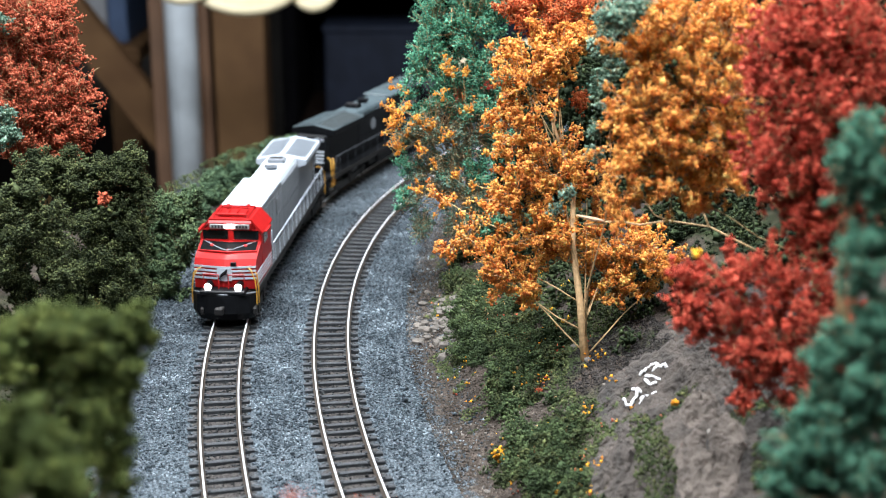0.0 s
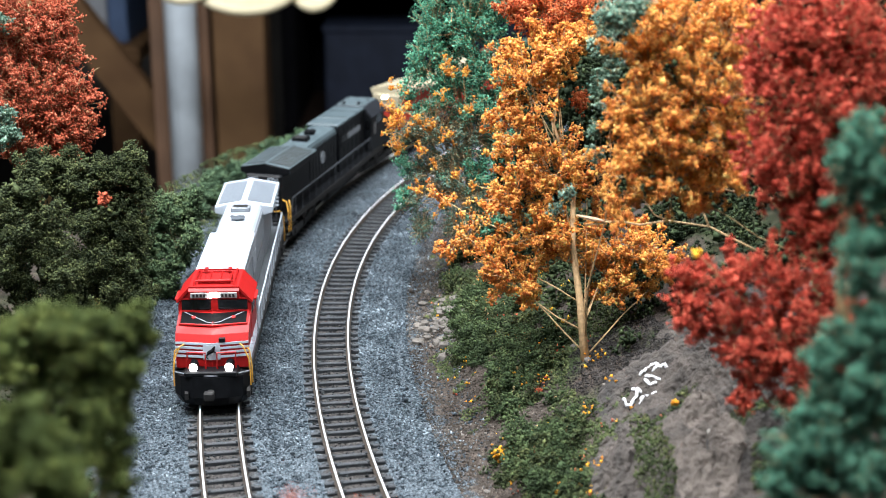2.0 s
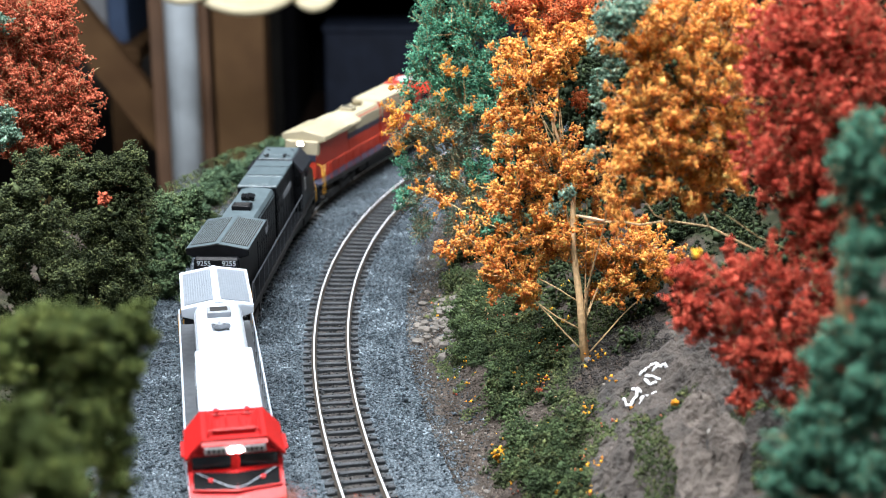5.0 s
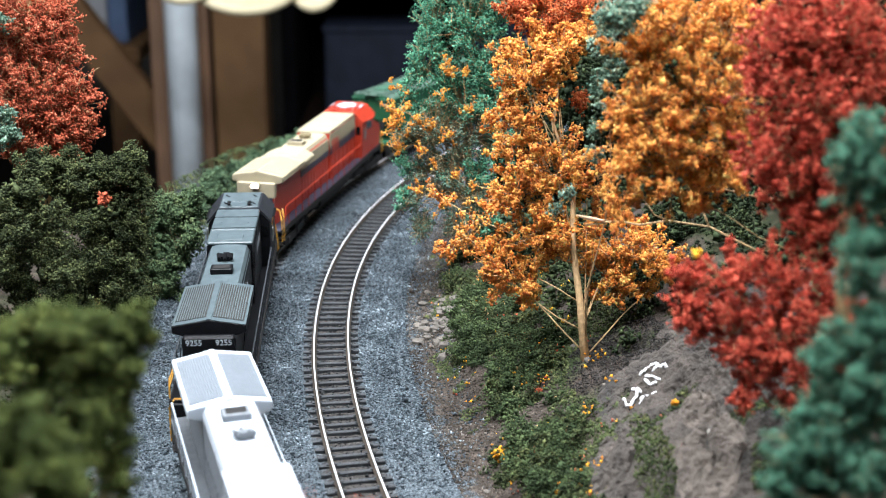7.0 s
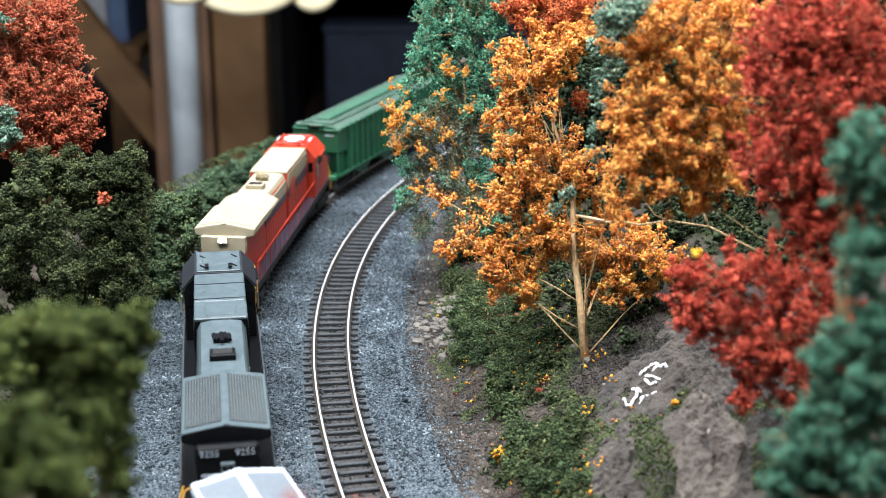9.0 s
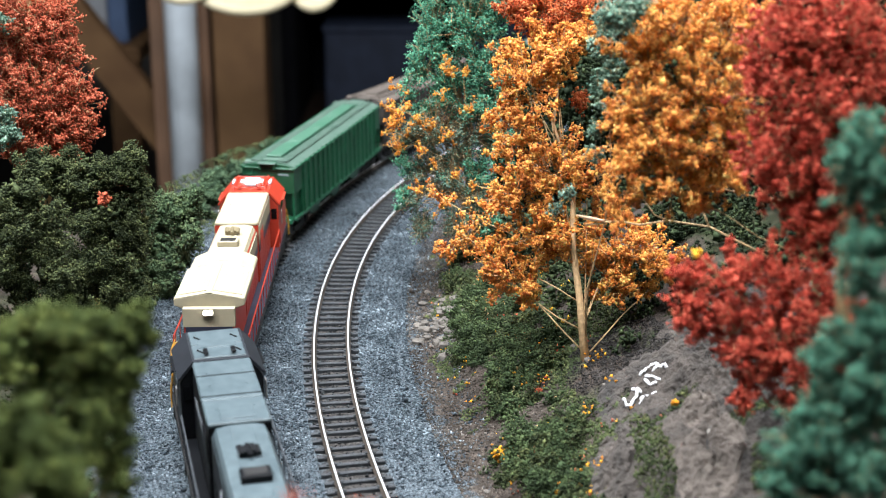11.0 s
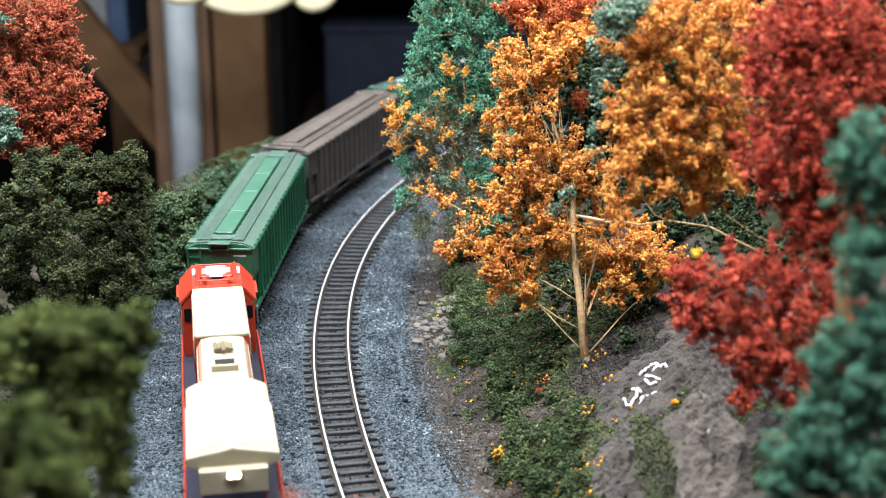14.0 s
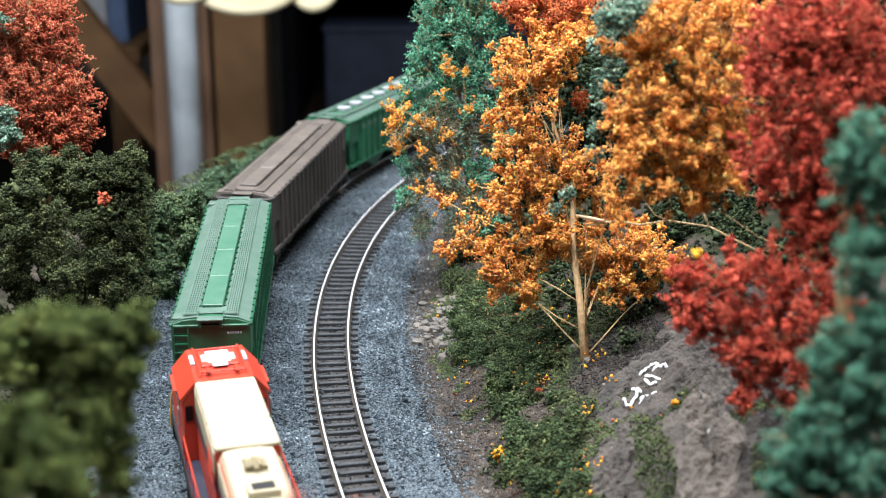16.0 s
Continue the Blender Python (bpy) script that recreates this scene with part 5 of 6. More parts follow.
def bare_branch():
    """A dead branch lodged across the slope between the trees."""
    th = thing("bare_branch", "pale bare forked branch lodged between the autumn trees", "branch")
    part("stem", Rod([(60, 576, 92), (72, 570, 95.5), (81, 566, 95), (92, 562, 98), (107, 552, 98.5), (118.4, 545, 94), (128, 540, 90)], [0.45, 0.42, 0.42, 0.4, 0.42, 0.46, 0.5], 7), M_BARK, th, smooth=True)
    part("fork", Rod([(107, 552, 98.5), (105, 557, 104), (103.5, 560, 110)], [0.5, 0.42, 0.3], 6), M_BARK, th, smooth=True)
    part("fork", Rod([(92, 562, 98), (86, 560, 101), (82, 559, 107)], [0.4, 0.32, 0.2], 6), M_BARK, th, smooth=True)
    part("torn_end", Rod([(56, 577, 96), (62, 575, 95), (67, 572, 95)], [0.35, 1.1, 0.5], 6), M_CHIPWOOD, th, "pale torn wood")


bare_branch()
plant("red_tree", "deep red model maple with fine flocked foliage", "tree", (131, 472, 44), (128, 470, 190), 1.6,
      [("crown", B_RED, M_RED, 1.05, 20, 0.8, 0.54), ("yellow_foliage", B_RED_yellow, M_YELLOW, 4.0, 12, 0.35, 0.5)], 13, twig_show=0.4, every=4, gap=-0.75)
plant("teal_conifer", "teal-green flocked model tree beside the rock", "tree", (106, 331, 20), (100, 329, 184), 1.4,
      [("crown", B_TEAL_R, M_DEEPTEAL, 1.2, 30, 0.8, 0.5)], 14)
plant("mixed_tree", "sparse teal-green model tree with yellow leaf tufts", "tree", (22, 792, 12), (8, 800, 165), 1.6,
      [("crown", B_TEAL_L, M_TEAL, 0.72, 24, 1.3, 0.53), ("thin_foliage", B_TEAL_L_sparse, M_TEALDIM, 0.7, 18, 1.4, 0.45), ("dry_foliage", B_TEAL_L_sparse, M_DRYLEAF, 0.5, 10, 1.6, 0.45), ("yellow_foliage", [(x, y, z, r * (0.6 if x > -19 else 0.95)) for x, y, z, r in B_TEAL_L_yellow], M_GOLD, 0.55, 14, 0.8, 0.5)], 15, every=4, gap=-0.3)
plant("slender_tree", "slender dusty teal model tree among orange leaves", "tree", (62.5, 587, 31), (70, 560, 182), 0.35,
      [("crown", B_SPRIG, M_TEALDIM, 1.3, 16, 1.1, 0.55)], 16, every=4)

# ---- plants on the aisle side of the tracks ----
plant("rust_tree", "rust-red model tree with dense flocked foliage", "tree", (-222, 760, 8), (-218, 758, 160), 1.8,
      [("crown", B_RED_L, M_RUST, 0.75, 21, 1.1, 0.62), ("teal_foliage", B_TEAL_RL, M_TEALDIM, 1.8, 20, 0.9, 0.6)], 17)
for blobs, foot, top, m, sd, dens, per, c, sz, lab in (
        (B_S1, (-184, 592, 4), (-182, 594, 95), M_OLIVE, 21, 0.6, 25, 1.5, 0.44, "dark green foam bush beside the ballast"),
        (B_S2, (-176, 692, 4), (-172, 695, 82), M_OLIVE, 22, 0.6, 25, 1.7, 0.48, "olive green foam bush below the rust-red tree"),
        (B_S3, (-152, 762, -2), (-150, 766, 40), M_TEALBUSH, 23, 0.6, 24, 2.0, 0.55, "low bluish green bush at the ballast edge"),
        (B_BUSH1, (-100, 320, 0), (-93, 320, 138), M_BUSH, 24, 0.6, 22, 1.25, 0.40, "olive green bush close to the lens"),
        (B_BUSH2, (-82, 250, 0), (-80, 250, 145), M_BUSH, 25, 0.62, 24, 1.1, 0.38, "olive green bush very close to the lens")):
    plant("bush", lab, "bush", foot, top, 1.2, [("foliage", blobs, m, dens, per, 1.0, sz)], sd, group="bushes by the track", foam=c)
rh = random.Random(3)
for k in range(17):
    s_, d_ = 215 + 24 * k, -D_TRACK - 66 + rh.uniform(-4, 4)
    hx, hy, hz = on_ground(s_, d_)
    ex, ey, ez = on_ground(s_ + 12, d_ - 7)
    r_ = 9 + rh.uniform(-1.5, 1.5)
    plant("hedge_clump", "low green foam hedge along the layout edge", "hedge", (hx, hy, hz), (hx, hy, hz + 6), 0.8,
          [("foliage", [(hx, hy, hz + 3, r_), (ex, ey, ez + 4, r_)], M_HEDGE, 0.5, 20, 1.2, 0.72)], 31 + k, group="edge hedge", twig_show=0, foam=2.2)


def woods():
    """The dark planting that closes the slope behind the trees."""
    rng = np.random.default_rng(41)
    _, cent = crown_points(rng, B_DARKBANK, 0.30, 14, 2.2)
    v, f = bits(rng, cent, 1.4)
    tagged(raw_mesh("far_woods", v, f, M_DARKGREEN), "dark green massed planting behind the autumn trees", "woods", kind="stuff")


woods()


def planting():
    """Low dark bushes massed over the upper slope."""
    rng = np.random.default_rng(43)
    blobs = []
    for _ in range(130):
        s, d = rng.uniform(-110, 240), rng.uniform(112, 300)
        x, y, z = on_ground(s, d)
        blobs.append((x, y, z + 2, rng.uniform(6, 12)))
    _, cent = crown_points(rng, blobs, 0.36, 7, 1.8)
    v, f = bits(rng, cent, 0.95)
    tagged(raw_mesh("slope_planting", v, f, M_DARKGREEN), "dark green low planting over the upper slope", "ground cover", kind="stuff")


planting()


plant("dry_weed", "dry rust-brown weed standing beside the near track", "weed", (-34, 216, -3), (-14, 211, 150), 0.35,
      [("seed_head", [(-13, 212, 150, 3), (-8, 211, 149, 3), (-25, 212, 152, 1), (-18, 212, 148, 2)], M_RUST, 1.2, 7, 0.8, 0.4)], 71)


# ---- the slope: shrubs, rubble, rock face, fallen leaves ----
def shrub(s, d, r, seed, m, label):
    rng = np.random.default_rng(seed)
    x, y, z = on_ground(s, d)
    th = thing("shrub", label, "shrub", "ground cover shrubs")
    blobs = [(x + rng.normal(0, r * 0.5), y + rng.normal(0, r * 0.5), z + r * 0.25, r * rng.uniform(0.45, 0.75)) for _ in range(5)]
    cent = clumps(rng, blobs, 1.9, 19, 0.52, z - 2.5)
    v, f = bits(rng, cent, 0.5)
    raw_mesh("foliage", v, f, m, th)
    part("stem", Rod([(x, y, z - 2), (x + 0.5, y, z + r * 0.5)], 0.5, 5), M_BARK, th)


rs = random.Random(9)
for i in range(132):
    s, d = rs.uniform(-215, 150), rs.uniform(63, 108)
    if s < -120 and d > 80 + (s + 215) * 0.25:
        d = rs.uniform(60, 80)
    if s > 40:
        d = rs.uniform(66, 130)
    ru, rw = (59.52 * (s + 172) + 23.04 * (d - 142)) / 6388, (93 * (d - 142) - 37 * (s + 172)) / 6388
    if math.hypot(ru, rw) < 0.97:
        d = rs.uniform(54, 76)
    gx, gy, _ = on_ground(s, d)
    if math.hypot((gx - 78) / 26, (gy - 572) / 34) < 1:
        continue
    shrub(s, d, rs.uniform(4.0, 8.0), 100 + i, (M_GREEN, M_GREEN, M_GREEN, M_OLIVE)[i % 4], ("green foam shrub on the slope", "green foam shrub on the slope", "green foam shrub on the slope", "olive green foam shrub on the slope")[i % 4])
for i in range(14):
    s, d = rs.uniform(-120, 330), -D_TRACK - rs.uniform(50, 66)
    shrub(s, d, rs.uniform(4, 7), 200 + i, M_GREEN, "green foam shrub at the ballast edge")

for i in range(16):
    shrub(rs.uniform(-200, -10), -D_TRACK - rs.uniform(45, 58), rs.uniform(3, 6.5), 240 + i, M_GREEN, "green foam shrub at the ballast edge")


def flock():
    """Loose ground flock, and fallen foam leaves."""
    rng = np.random.default_rng(51)
    n = 78000
    s, d = rng.uniform(-240, 330, n), rng.uniform(47, 135, n)
    x, y, _ = base(s, d)
    keep = (np.hypot((x - 78) / 24, (y - 574) / 30) > 1) & (lump(x, y, 0.07, 12) + 0.6 * lump(x, y, 0.21, 13) > -0.3 + 1.3 * np.exp(-(d - 46) / 10))
    s, d, x, y = s[keep], d[keep], x[keep], y[keep]
    v, f = bits(rng, np.stack([x, y, height(s, d) + 0.2], 1), 0.62)
    tagged(raw_mesh("ground_flock", v, f, M_GRASS), "fine green flock strewn over the slope", "ground cover", kind="stuff")
    n = 32000
    s, d = rng.uniform(-235, 330, n), 39 + 52 * rng.random(n) ** 1.2
    x, y, _ = base(s, d)
    v, f = bits(rng, np.stack([x, y, height(s, d) + 0.1], 1), 0.42)
    tagged(raw_mesh("soil_crumbs", v, f, M_SOIL), "brown soil and grit strewn beside the ballast", "soil", kind="stuff")
    n = 9000
    x, y = 78 + rng.normal(0, 15, n), 574 + rng.normal(0, 18, n)
    sg, dg = np.meshgrid(np.arange(-160, 60, 2.0), np.arange(50, 140, 2.0))
    gx, gy, _ = base(sg, dg)
    k = np.array([int(np.argmin((gx - a) ** 2 + (gy - c) ** 2)) for a, c in zip(x, y)])
    s, d = sg.ravel()[k] + rng.uniform(-1, 1, n), dg.ravel()[k] + rng.uniform(-1, 1, n)
    x, y, _ = base(s, d)
    v, f = bits(rng, np.stack([x, y, height(s, d) + 0.1], 1), 0.4)
    tagged(raw_mesh("soil_crumbs", v, f, M_PEAT), "dark crumbled soil round the foot of the orange tree", "soil", kind="stuff")
    n = 9000
    s, d = rng.uniform(-60, 420, n), -D_TRACK - rng.uniform(46, 100, n)
    x, y, _ = base(s, d)
    v, f = bits(rng, np.stack([x, y, height(s, d) + 0.3], 1), 0.7)
    tagged(raw_mesh("ground_flock", v, f, M_GRASS), "fine green flock beside the ballast", "ground cover", kind="stuff")
    for m, n, lab in ((M_YELLOW, 300, "yellow fallen foam leaves on the slope"), (M_RUST, 140, "red fallen foam leaves on the slope")):
        s, d = rng.uniform(-215, 120, n), rng.uniform(54, 118, n)
        cl = rng.integers(0, n // 4, n)
        s, d = s[cl] + rng.normal(0, 2.0, n), d[cl] + rng.normal(0, 2.0, n)
        x, y, _ = base(s, d)
        v, f = bits(rng, np.stack([x, y, height(s, d) + rng.uniform(0.5, 4.0, n)], 1), 0.6)
        tagged(raw_mesh("fallen_leaves", v, f, m), lab, "leaves", kind="stuff")


flock()


def stone(x, y, z, r, seed, parent=None, m=None, squash=0.65):
    """An angular pebble: a rough icosphere with facets."""
    rng = random.Random(seed)
    bm = bmesh.new()
    bmesh.ops.create_icosphere(bm, subdivisions=1, radius=r)
    for v in bm.verts:
        v.co *= rng.uniform(0.72, 1.18)
        v.co.z *= squash
        v.co += Vector((x, y, z))
    return part("stone", bm, m or M_RUBBLE, parent)


rub = tagged(thing("rubble_heap", "heap of broken tan and grey stones beside the ballast", "stones"))
for i in range(80):
    s, d = rs.gauss(46, 24), rs.gauss(57, 6)
    x, y, z = on_ground(s, d)
    stone(x, y, z + 0.6, rs.uniform(1.3, 3.8), 300 + i, rub)
for i in range(22):
    s, d = rs.uniform(-225, 0), rs.uniform(48, 110)
    x, y, z = on_ground(s, d)
    st = stone(x, y, z + 0.2, rs.uniform(1.0, 2.6), 400 + i)
    st.name = "loose_stone"
    tagged(st, "small tan stone lying on the slope", "stone", "loose stones")


def rock_at(u, w):
    """The rock patch in its own coordinates, u along and w across, both -1 to 1; its place in millimetres."""
    s = -172 + 100 * u * 0.93 - 64 * w * 0.36
    d = 142 + 100 * u * 0.37 + 64 * w * 0.93
    q = Vector((u * 1.6, w, 0.3))
    rough = 5.5 * noise.fractal(q * 1.7, 0.9, 2.1, 5) + 3.6 * noise.fractal(q * 6.0, 0.8, 2.1, 4) + 3.0 * abs(noise.noise(q * 4.0 + Vector((3, 1, 7)))) + 2.0 * noise.fractal(q * 18.0, 0.7, 2.1, 4)
    rho = min(1.0, math.hypot(u, w))
    x, y, z = on_ground(s, d)
    lift = (1 - rho ** 4)
    return x, y, z - 4 + lift * (9 + rough)


def rock_face():
    """Grey plaster rock: a lumpy crust set into the slope."""
    n, k = 200, 100
    vs, fs = [], []
    for j in range(k + 1):
        for i in range(n):
            a, r = 2 * math.pi * i / n, 0.004 + 0.996 * (1 - j / k)
            vs.append(rock_at(math.cos(a) * r, math.sin(a) * r))
    for j in range(k):
        for i in range(n):
            a, b_ = j * n + i, j * n + (i + 1) % n
            fs.append((a, b_, b_ + n, a + n))
    ob = raw_mesh("rock_outcrop", vs, fs, M_ROCK, smooth=True)
    return tagged(ob, "grey plaster rock outcrop with moss and painted marks", "rock")


ROCK = rock_face()


def rock_piece(name, u0, w0, ru, rw, lift, m, seed, label):
    """A slab of broken plaster standing proud of the crust, with a ragged rim and stepped faces."""
    n, k = 72, 30
    vs, fs = [], []
    for j in range(k + 1):
        r = 1 - j / k * 0.995
        for i in range(n):
            a = 2 * math.pi * i / n
            rim = 1 + 0.28 * noise.noise(Vector((math.cos(a) * 1.6, math.sin(a) * 1.6, seed)))
            u, w = u0 + ru * rim * r * math.cos(a), w0 + rw * rim * r * math.sin(a)
            x, y, z = rock_at(u, w)
            q = Vector((u * 9, w * 6, seed))
            step = noise.fractal(q, 0.9, 2.0, 4)
            z += -1.0 + (1 - r ** 9) * (lift + 2.2 * step + 1.4 * round(step * 2.5) / 2.5 + 0.8 * noise.noise(q * 4))
            vs.append((x, y, z))
    for j in range(k):
        for i in range(n):
            a, b_ = j * n + i, j * n + (i + 1) % n
            fs.append((a, b_, b_ + n, a + n))
    return raw_mesh(name, vs, fs, m, ROCK, label)


for u0, w0, ru, rw, lift, m, sd, lab in (
        (-0.58, -0.13, 0.24, 0.20, 3.4, M_LEDGE, 3, "tan broken plaster slab"), (-0.24, -0.20, 0.15, 0.13, 2.2, M_LEDGE, 5, "tan broken plaster slab"),
        (-0.30, -0.70, 0.24, 0.13, 2.4, M_ROCK, 8, "dark grey plaster slab"), (-0.66, -0.66, 0.16, 0.14, 2.6, M_ROCK, 11, "dark grey plaster slab"),
        (-0.20, 0.12, 0.16, 0.16, 2.2, M_ROCK, 14, "dark grey plaster slab"), (-0.42, -0.17, 0.028, 0.085, 1.4, M_CHIP, 17, "pale chipped plaster")):
    rock_piece("rock_slab", u0, w0, ru, rw, lift, m, sd, lab)


# moss patches on the rock: centre and half size along and across
MOSS = ((-0.08, -0.77, 0.12, 0.07), (-0.12, -0.55, 0.14, 0.08), (-0.38, -0.48, 0.2, 0.10), (-0.6, -0.42, 0.16, 0.09), (-0.05, -0.3, 0.08, 0.08), (-0.42, 0.05, 0.07, 0.15), (0.0, -1.0, 0.5, 0.07), (-0.8, -0.65, 0.2, 0.2), (-0.75, 0.35, 0.12, 0.2))


# worn painted strokes, along and across the rock
STROKES = (((0.232, -0.631), (0.228, -0.594), (0.216, -0.564)),
           ((0.226, -0.591), (0.179, -0.609), (0.149, -0.628), (0.149, -0.655), (0.173, -0.675)),
           ((0.194, -0.570), (0.187, -0.521), (0.178, -0.468)),
           ((0.186, -0.519), (0.156, -0.538), (0.124, -0.567)),
           ((0.294, -0.414), (0.320, -0.459), (0.335, -0.504)),
           ((0.314, -0.450), (0.284, -0.469), (0.280, -0.502)),
           ((0.333, -0.501), (0.342, -0.542), (0.310, -0.557), (0.303, -0.587)),
           ((0.248, -0.448), (0.254, -0.501), (0.256, -0.552)),
           ((0.248, -0.552), (0.218, -0.510), (0.223, -0.470)))


def rock_dress():
    """Moss on the rock, and white painted marks too worn to read."""
    rng = np.random.default_rng(61)
    pts = []
    for _ in range(60000):
        u, w = rng.uniform(-1, 0.7), rng.uniform(-1, 0.6)
        if math.hypot(u, w) > 0.98:
            continue
        k = 0.9 * noise.noise(Vector((u * 5 + 5, w * 5, 2))) + 0.5 * noise.noise(Vector((u * 14, w * 14, 4)))
        near = max(1 - math.hypot((u - a) / ra, (w - b_) / rb) for a, b_, ra, rb in MOSS)
        if k + 0.9 * near > 0.12:
            x, y, z = rock_at(u, w)
            pts.append((x, y, z + 0.2))
    v, f = bits(rng, np.array(pts), 0.45)
    tagged(raw_mesh("rock_moss", v, f, M_GRASS), "green moss flock in patches on the rock", "moss", kind="stuff")
    marks = thing("painted_marks", "white painted marks on the grey rock", "graffiti")
    for line in STROKES:
        pts = []
        for (u0, w0), (u1, w1) in zip(line, line[1:]):
            for q in (0, 0.33, 0.67):
                pts.append(rock_at(u0 + (u1 - u0) * q, w0 + (w1 - w0) * q))
        pts.append(rock_at(*line[-1]))
        part("paint_stroke", Rod([(x, y, z + 0.2) for x, y, z in pts], [0.6 + 0.16 * math.sin(i * 1.7) for i in range(len(pts))], 6), M_CHALK, marks)


rock_dress()


def foam_tuft(s, d, r, m, label, lift=0.5):
    rng = np.random.default_rng(int(s * 7 + d * 3 + 5000))
    x, y, z = on_ground(s, d)
    _, cent = crown_points(rng, [(x, y, z + r * lift, r)], 9.0, 18, 0.3)
    v, f = bits(rng, cent, 0.45)
    tagged(raw_mesh("foam_tuft", v, f, m), label, "foam tuft", "fallen tufts")


foam_tuft(-129, 59, 2.5, M_YELLOW, "bright yellow foam tuft lying on the slope", 1.1)
foam_tuft(-128, 64, 1.3, M_YELLOW, "small yellow foam tuft lying on the slope")
foam_tuft(-95, 84, 1.5, M_RUST, "small red foam tuft lying on the slope")
foam_tuft(-150, 78, 1.4, M_YELLOW, "small yellow foam tuft lying on the slope")
foam_tuft(-172, 118, 0.7, M_YELLOW, "small yellow foam tuft lying on the slope", 9.0)


def caught_tuft(x, y, z, r, m, label):
    rng = np.random.default_rng(77)
    _, cent = crown_points(rng, [(x, y, z, r)], 5.0, 14, 0.5)
    v, f = bits(rng, cent, 0.6)
    tagged(raw_mesh("foam_tuft", v, f, m), label, "foam tuft", "fallen tufts")


caught_tuft(-165.5, 674, 76, 2.2, M_RUST, "red foam tuft caught in the olive bush")


# ---- the dim room behind the layout ----
def post(name, label, x, y, w, dpt, m):
    th = tagged(part(name, Box(x - w / 2, x + w / 2, y - dpt / 2, y + dpt / 2, -1100, 1350, 3), m), label, "post", "room posts")
    return th


post("timber_post", "rough brown timber post standing in the room", -380, 2700, 96, 92, M_WOOD)
post("timber_post", "brown timber post behind the steel pipe", -452, 2690, 30, 60, M_WOODR)
post("timber_post", "brown timber stud behind the steel pipe", -530, 2700, 32, 89, M_WOODR)
pp = tagged(part("steel_pipe", Rod([(-478, 2610, -1100), (-478, 2610, 1350)], 30, 24), M_PIPE, smooth=True), "vertical galvanised steel pipe in front of the posts", "pipe")
br = part("timber_brace", Prism([(-800, 60), (-800, -45), (-535, -420), (-535, -300)], 2705, 2743, "y"), M_WOOD)
tagged(br, "diagonal timber brace nailed to the stud", "brace", "room posts")


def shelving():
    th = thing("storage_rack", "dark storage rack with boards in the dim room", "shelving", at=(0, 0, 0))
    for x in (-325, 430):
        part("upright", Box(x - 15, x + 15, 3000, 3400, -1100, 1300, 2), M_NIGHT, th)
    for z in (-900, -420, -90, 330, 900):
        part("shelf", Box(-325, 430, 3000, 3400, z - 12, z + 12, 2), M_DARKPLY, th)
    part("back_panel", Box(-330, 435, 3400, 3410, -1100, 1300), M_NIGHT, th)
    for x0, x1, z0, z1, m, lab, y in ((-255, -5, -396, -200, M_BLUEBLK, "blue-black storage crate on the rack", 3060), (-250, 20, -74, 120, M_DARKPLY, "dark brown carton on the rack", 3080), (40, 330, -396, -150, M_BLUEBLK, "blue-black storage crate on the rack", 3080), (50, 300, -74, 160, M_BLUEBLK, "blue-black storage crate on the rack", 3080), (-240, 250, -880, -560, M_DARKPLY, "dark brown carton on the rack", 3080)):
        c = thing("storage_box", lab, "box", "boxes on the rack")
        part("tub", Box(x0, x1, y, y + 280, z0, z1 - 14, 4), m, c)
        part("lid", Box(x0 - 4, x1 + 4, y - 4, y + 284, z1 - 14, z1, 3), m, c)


shelving()


def bench():
    th = thing("work_table", "dim wooden work table against the room wall", "table")
    part("tabletop", Box(-1500, -640, 3000, 3600, -270, -235, 4), M_WOOD, th)
    for x in (-1460, -680):
        for y in (3040, 3560):
            part("leg", Box(x - 30, x + 30, y - 30, y + 30, -1100, -270, 3), M_WOOD, th)
    for x0, x1, z1, m, lab in ((-800, -715, -50, M_PALE, "pale grey carton on the work table"), (-712, -672, -40, M_BLUE, "blue plastic bin on the work table")):
        c = thing("storage_box", lab, "box", "boxes on the table")
        part("tub", Box(x0, x1, 3050, 3300, -235, z1 - 10, 3), m, c)
        part("lid", Box(x0 - 3, x1 + 3, 3047, 3303, z1 - 10, z1, 2), m, c)


bench()


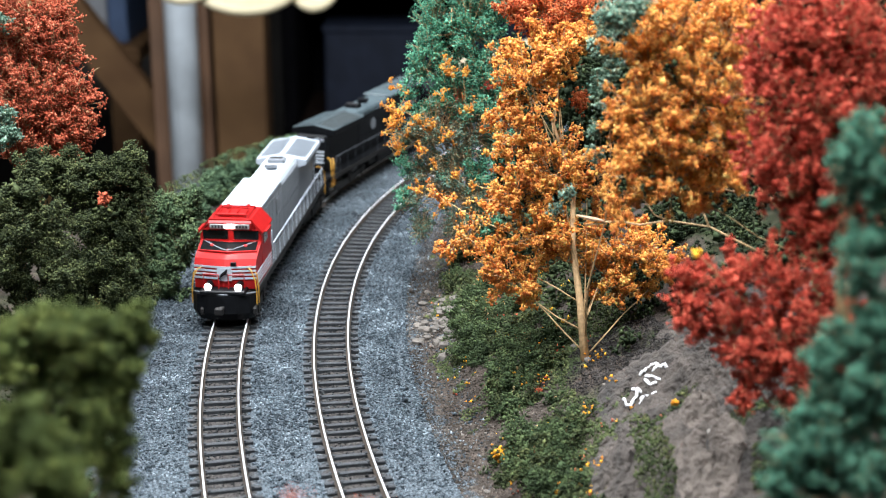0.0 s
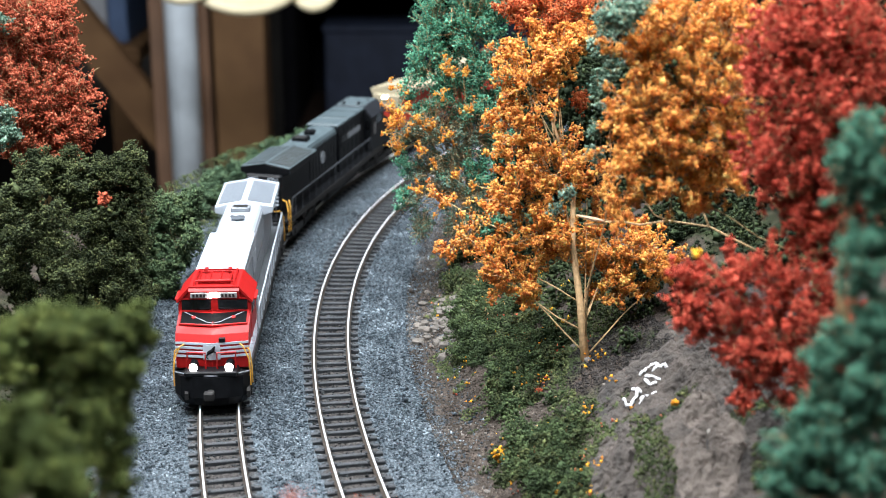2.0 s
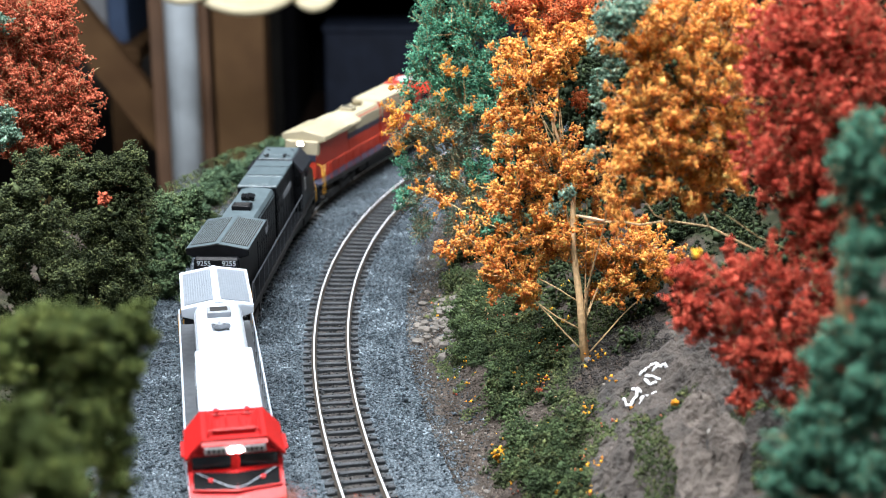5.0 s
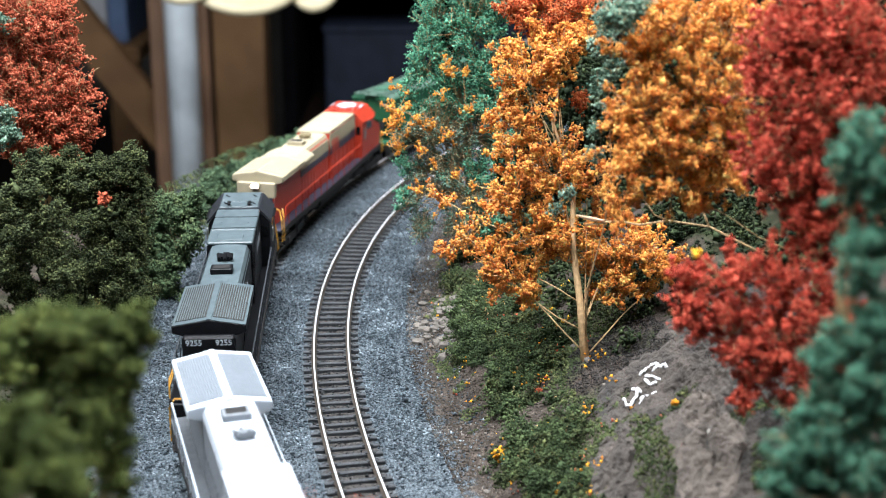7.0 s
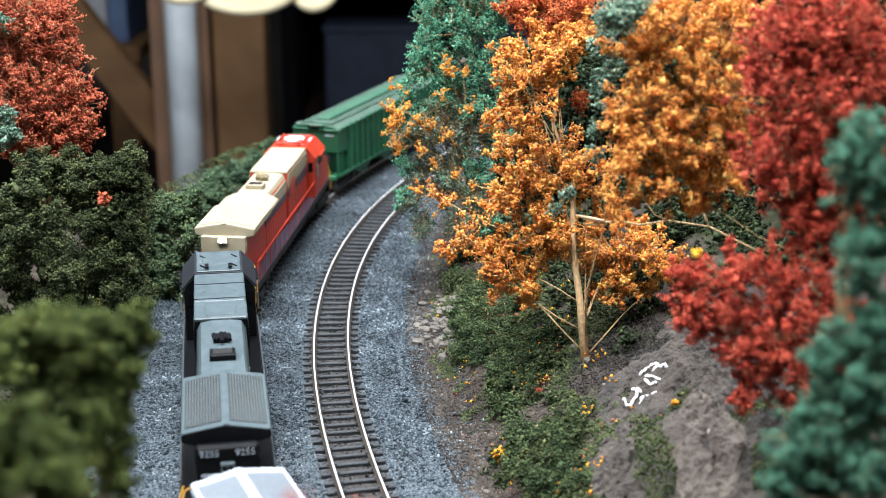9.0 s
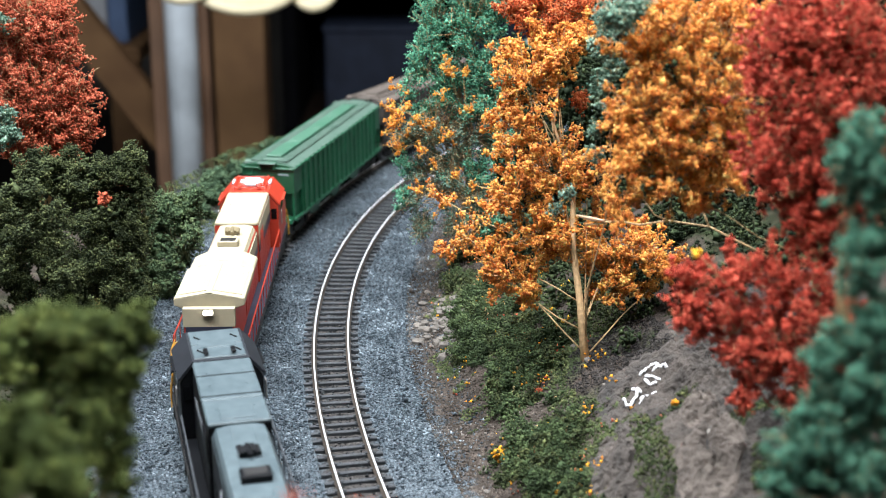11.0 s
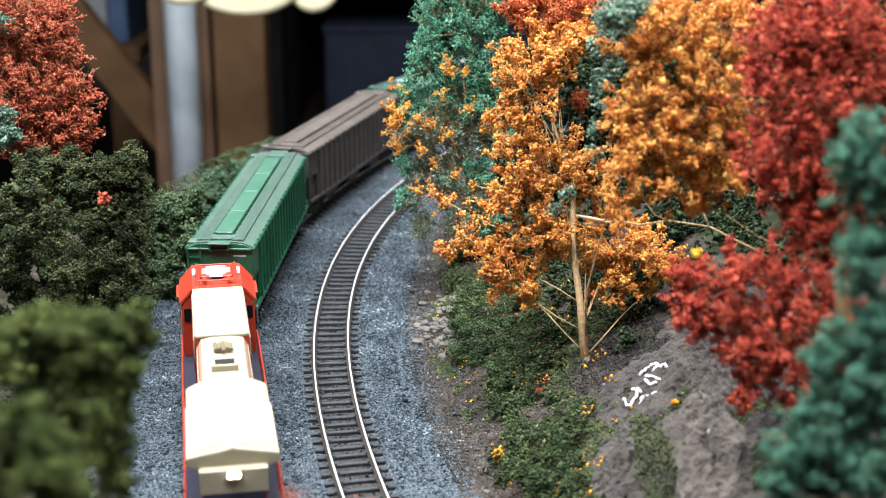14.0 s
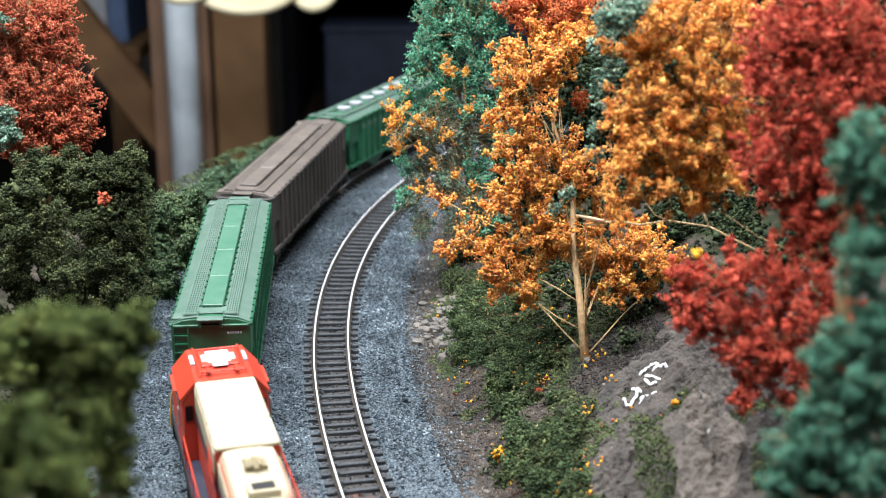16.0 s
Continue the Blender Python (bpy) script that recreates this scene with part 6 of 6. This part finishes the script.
def cable_coil():
    """A hank of cream cable with yellow ties, hung from the ceiling on a cord."""
    th = thing("cable_coil", "hank of cream cable with yellow ties hanging on a cord", "cable")
    for k, (cx, w, zb) in enumerate(((-305, 92, -46), (-198, 42, -40), (-395, 60, -28))):
        for j in range(4):
            pts = []
            for i in range(25):
                a = math.pi + math.pi * i / 24
                pts.append((cx + w * math.cos(a), 2200 + j * 9 + 10 * math.sin(a * 2 + k), zb + 60 + (60 - 4 * j) * math.sin(a)))
            part("cable_loop", Rod(pts, 9, 8), M_CABLE, th, smooth=True)
        part("cable_tie", Box(cx + w - 12, cx + w + 12, 2185, 2240, zb + 30, zb + 62, 3), M_YTIE, th)
    part("hanging_bar", Rod([(-480, 2215, 12), (-130, 2215, 12)], 10, 8), M_CABLE, th)
    for x in (-470, -140):
        part("cord", Rod([(x, 2215, 12), (x, 2215, 1350)], 2, 5), M_NIGHT, th)


cable_coil()

# ---- what moves: the train rolls down the left-hand track at a steady pace ----
SPEED = 55.25
# each vehicle: its parts, length along the left track at 0 s, half the truck spacing, +1 where it runs cab first
CONSIST = [(E1, 169.3, 82, 1, 5.65), (E2, 424.0, 82, -1, 5.65), (E3, 680.0, 82, -1, 5.65),
           (H1, 912.0, 76, 1, 5.65), (H2, 1118.0, 76, 1, 5.65), (H3, 1324.0, 76, 1, 5.65)]


def heading_of(l):
    d = left_at(l - 2) - left_at(l + 2)
    return math.atan2(d.y, d.x)


def motions():
    times = [i * 0.5 for i in range(33)]
    for (th, trucks), l0, piv, way, rad in CONSIST:
        rows, trows = [], [[], []]
        for t in times:
            l = l0 - SPEED * t
            a, b_ = left_at(l - piv), left_at(l + piv)
            m = (a + b_) / 2
            ang = math.atan2((a - b_).y, (a - b_).x) + (0 if way > 0 else math.pi)
            rows.append((t, pose(m.x * MM, m.y * MM, 0, 0, 0, math.degrees(ang))))
            for k, sx in enumerate((1, -1)):
                lt = l - piv * sx * way
                rel = heading_of(lt) + (0 if way > 0 else math.pi) - ang
                rel = (rel + math.pi) % (2 * math.pi) - math.pi
                trows[k].append((t, pose(sx * piv * MM, 0, 0, 0, 0, math.degrees(rel))))
        walk(th, rows)
        for k, (tr, sets) in enumerate(trucks):
            walk(tr, trows[k])
            for w in sets:
                x = w.location.x
                turn = way * math.degrees(SPEED * 0.16 / rad)
                walk(w, [(i * 0.16, pose(x, 0, rad * MM, 0, turn * i, 0)) for i in range(101)])


motions()
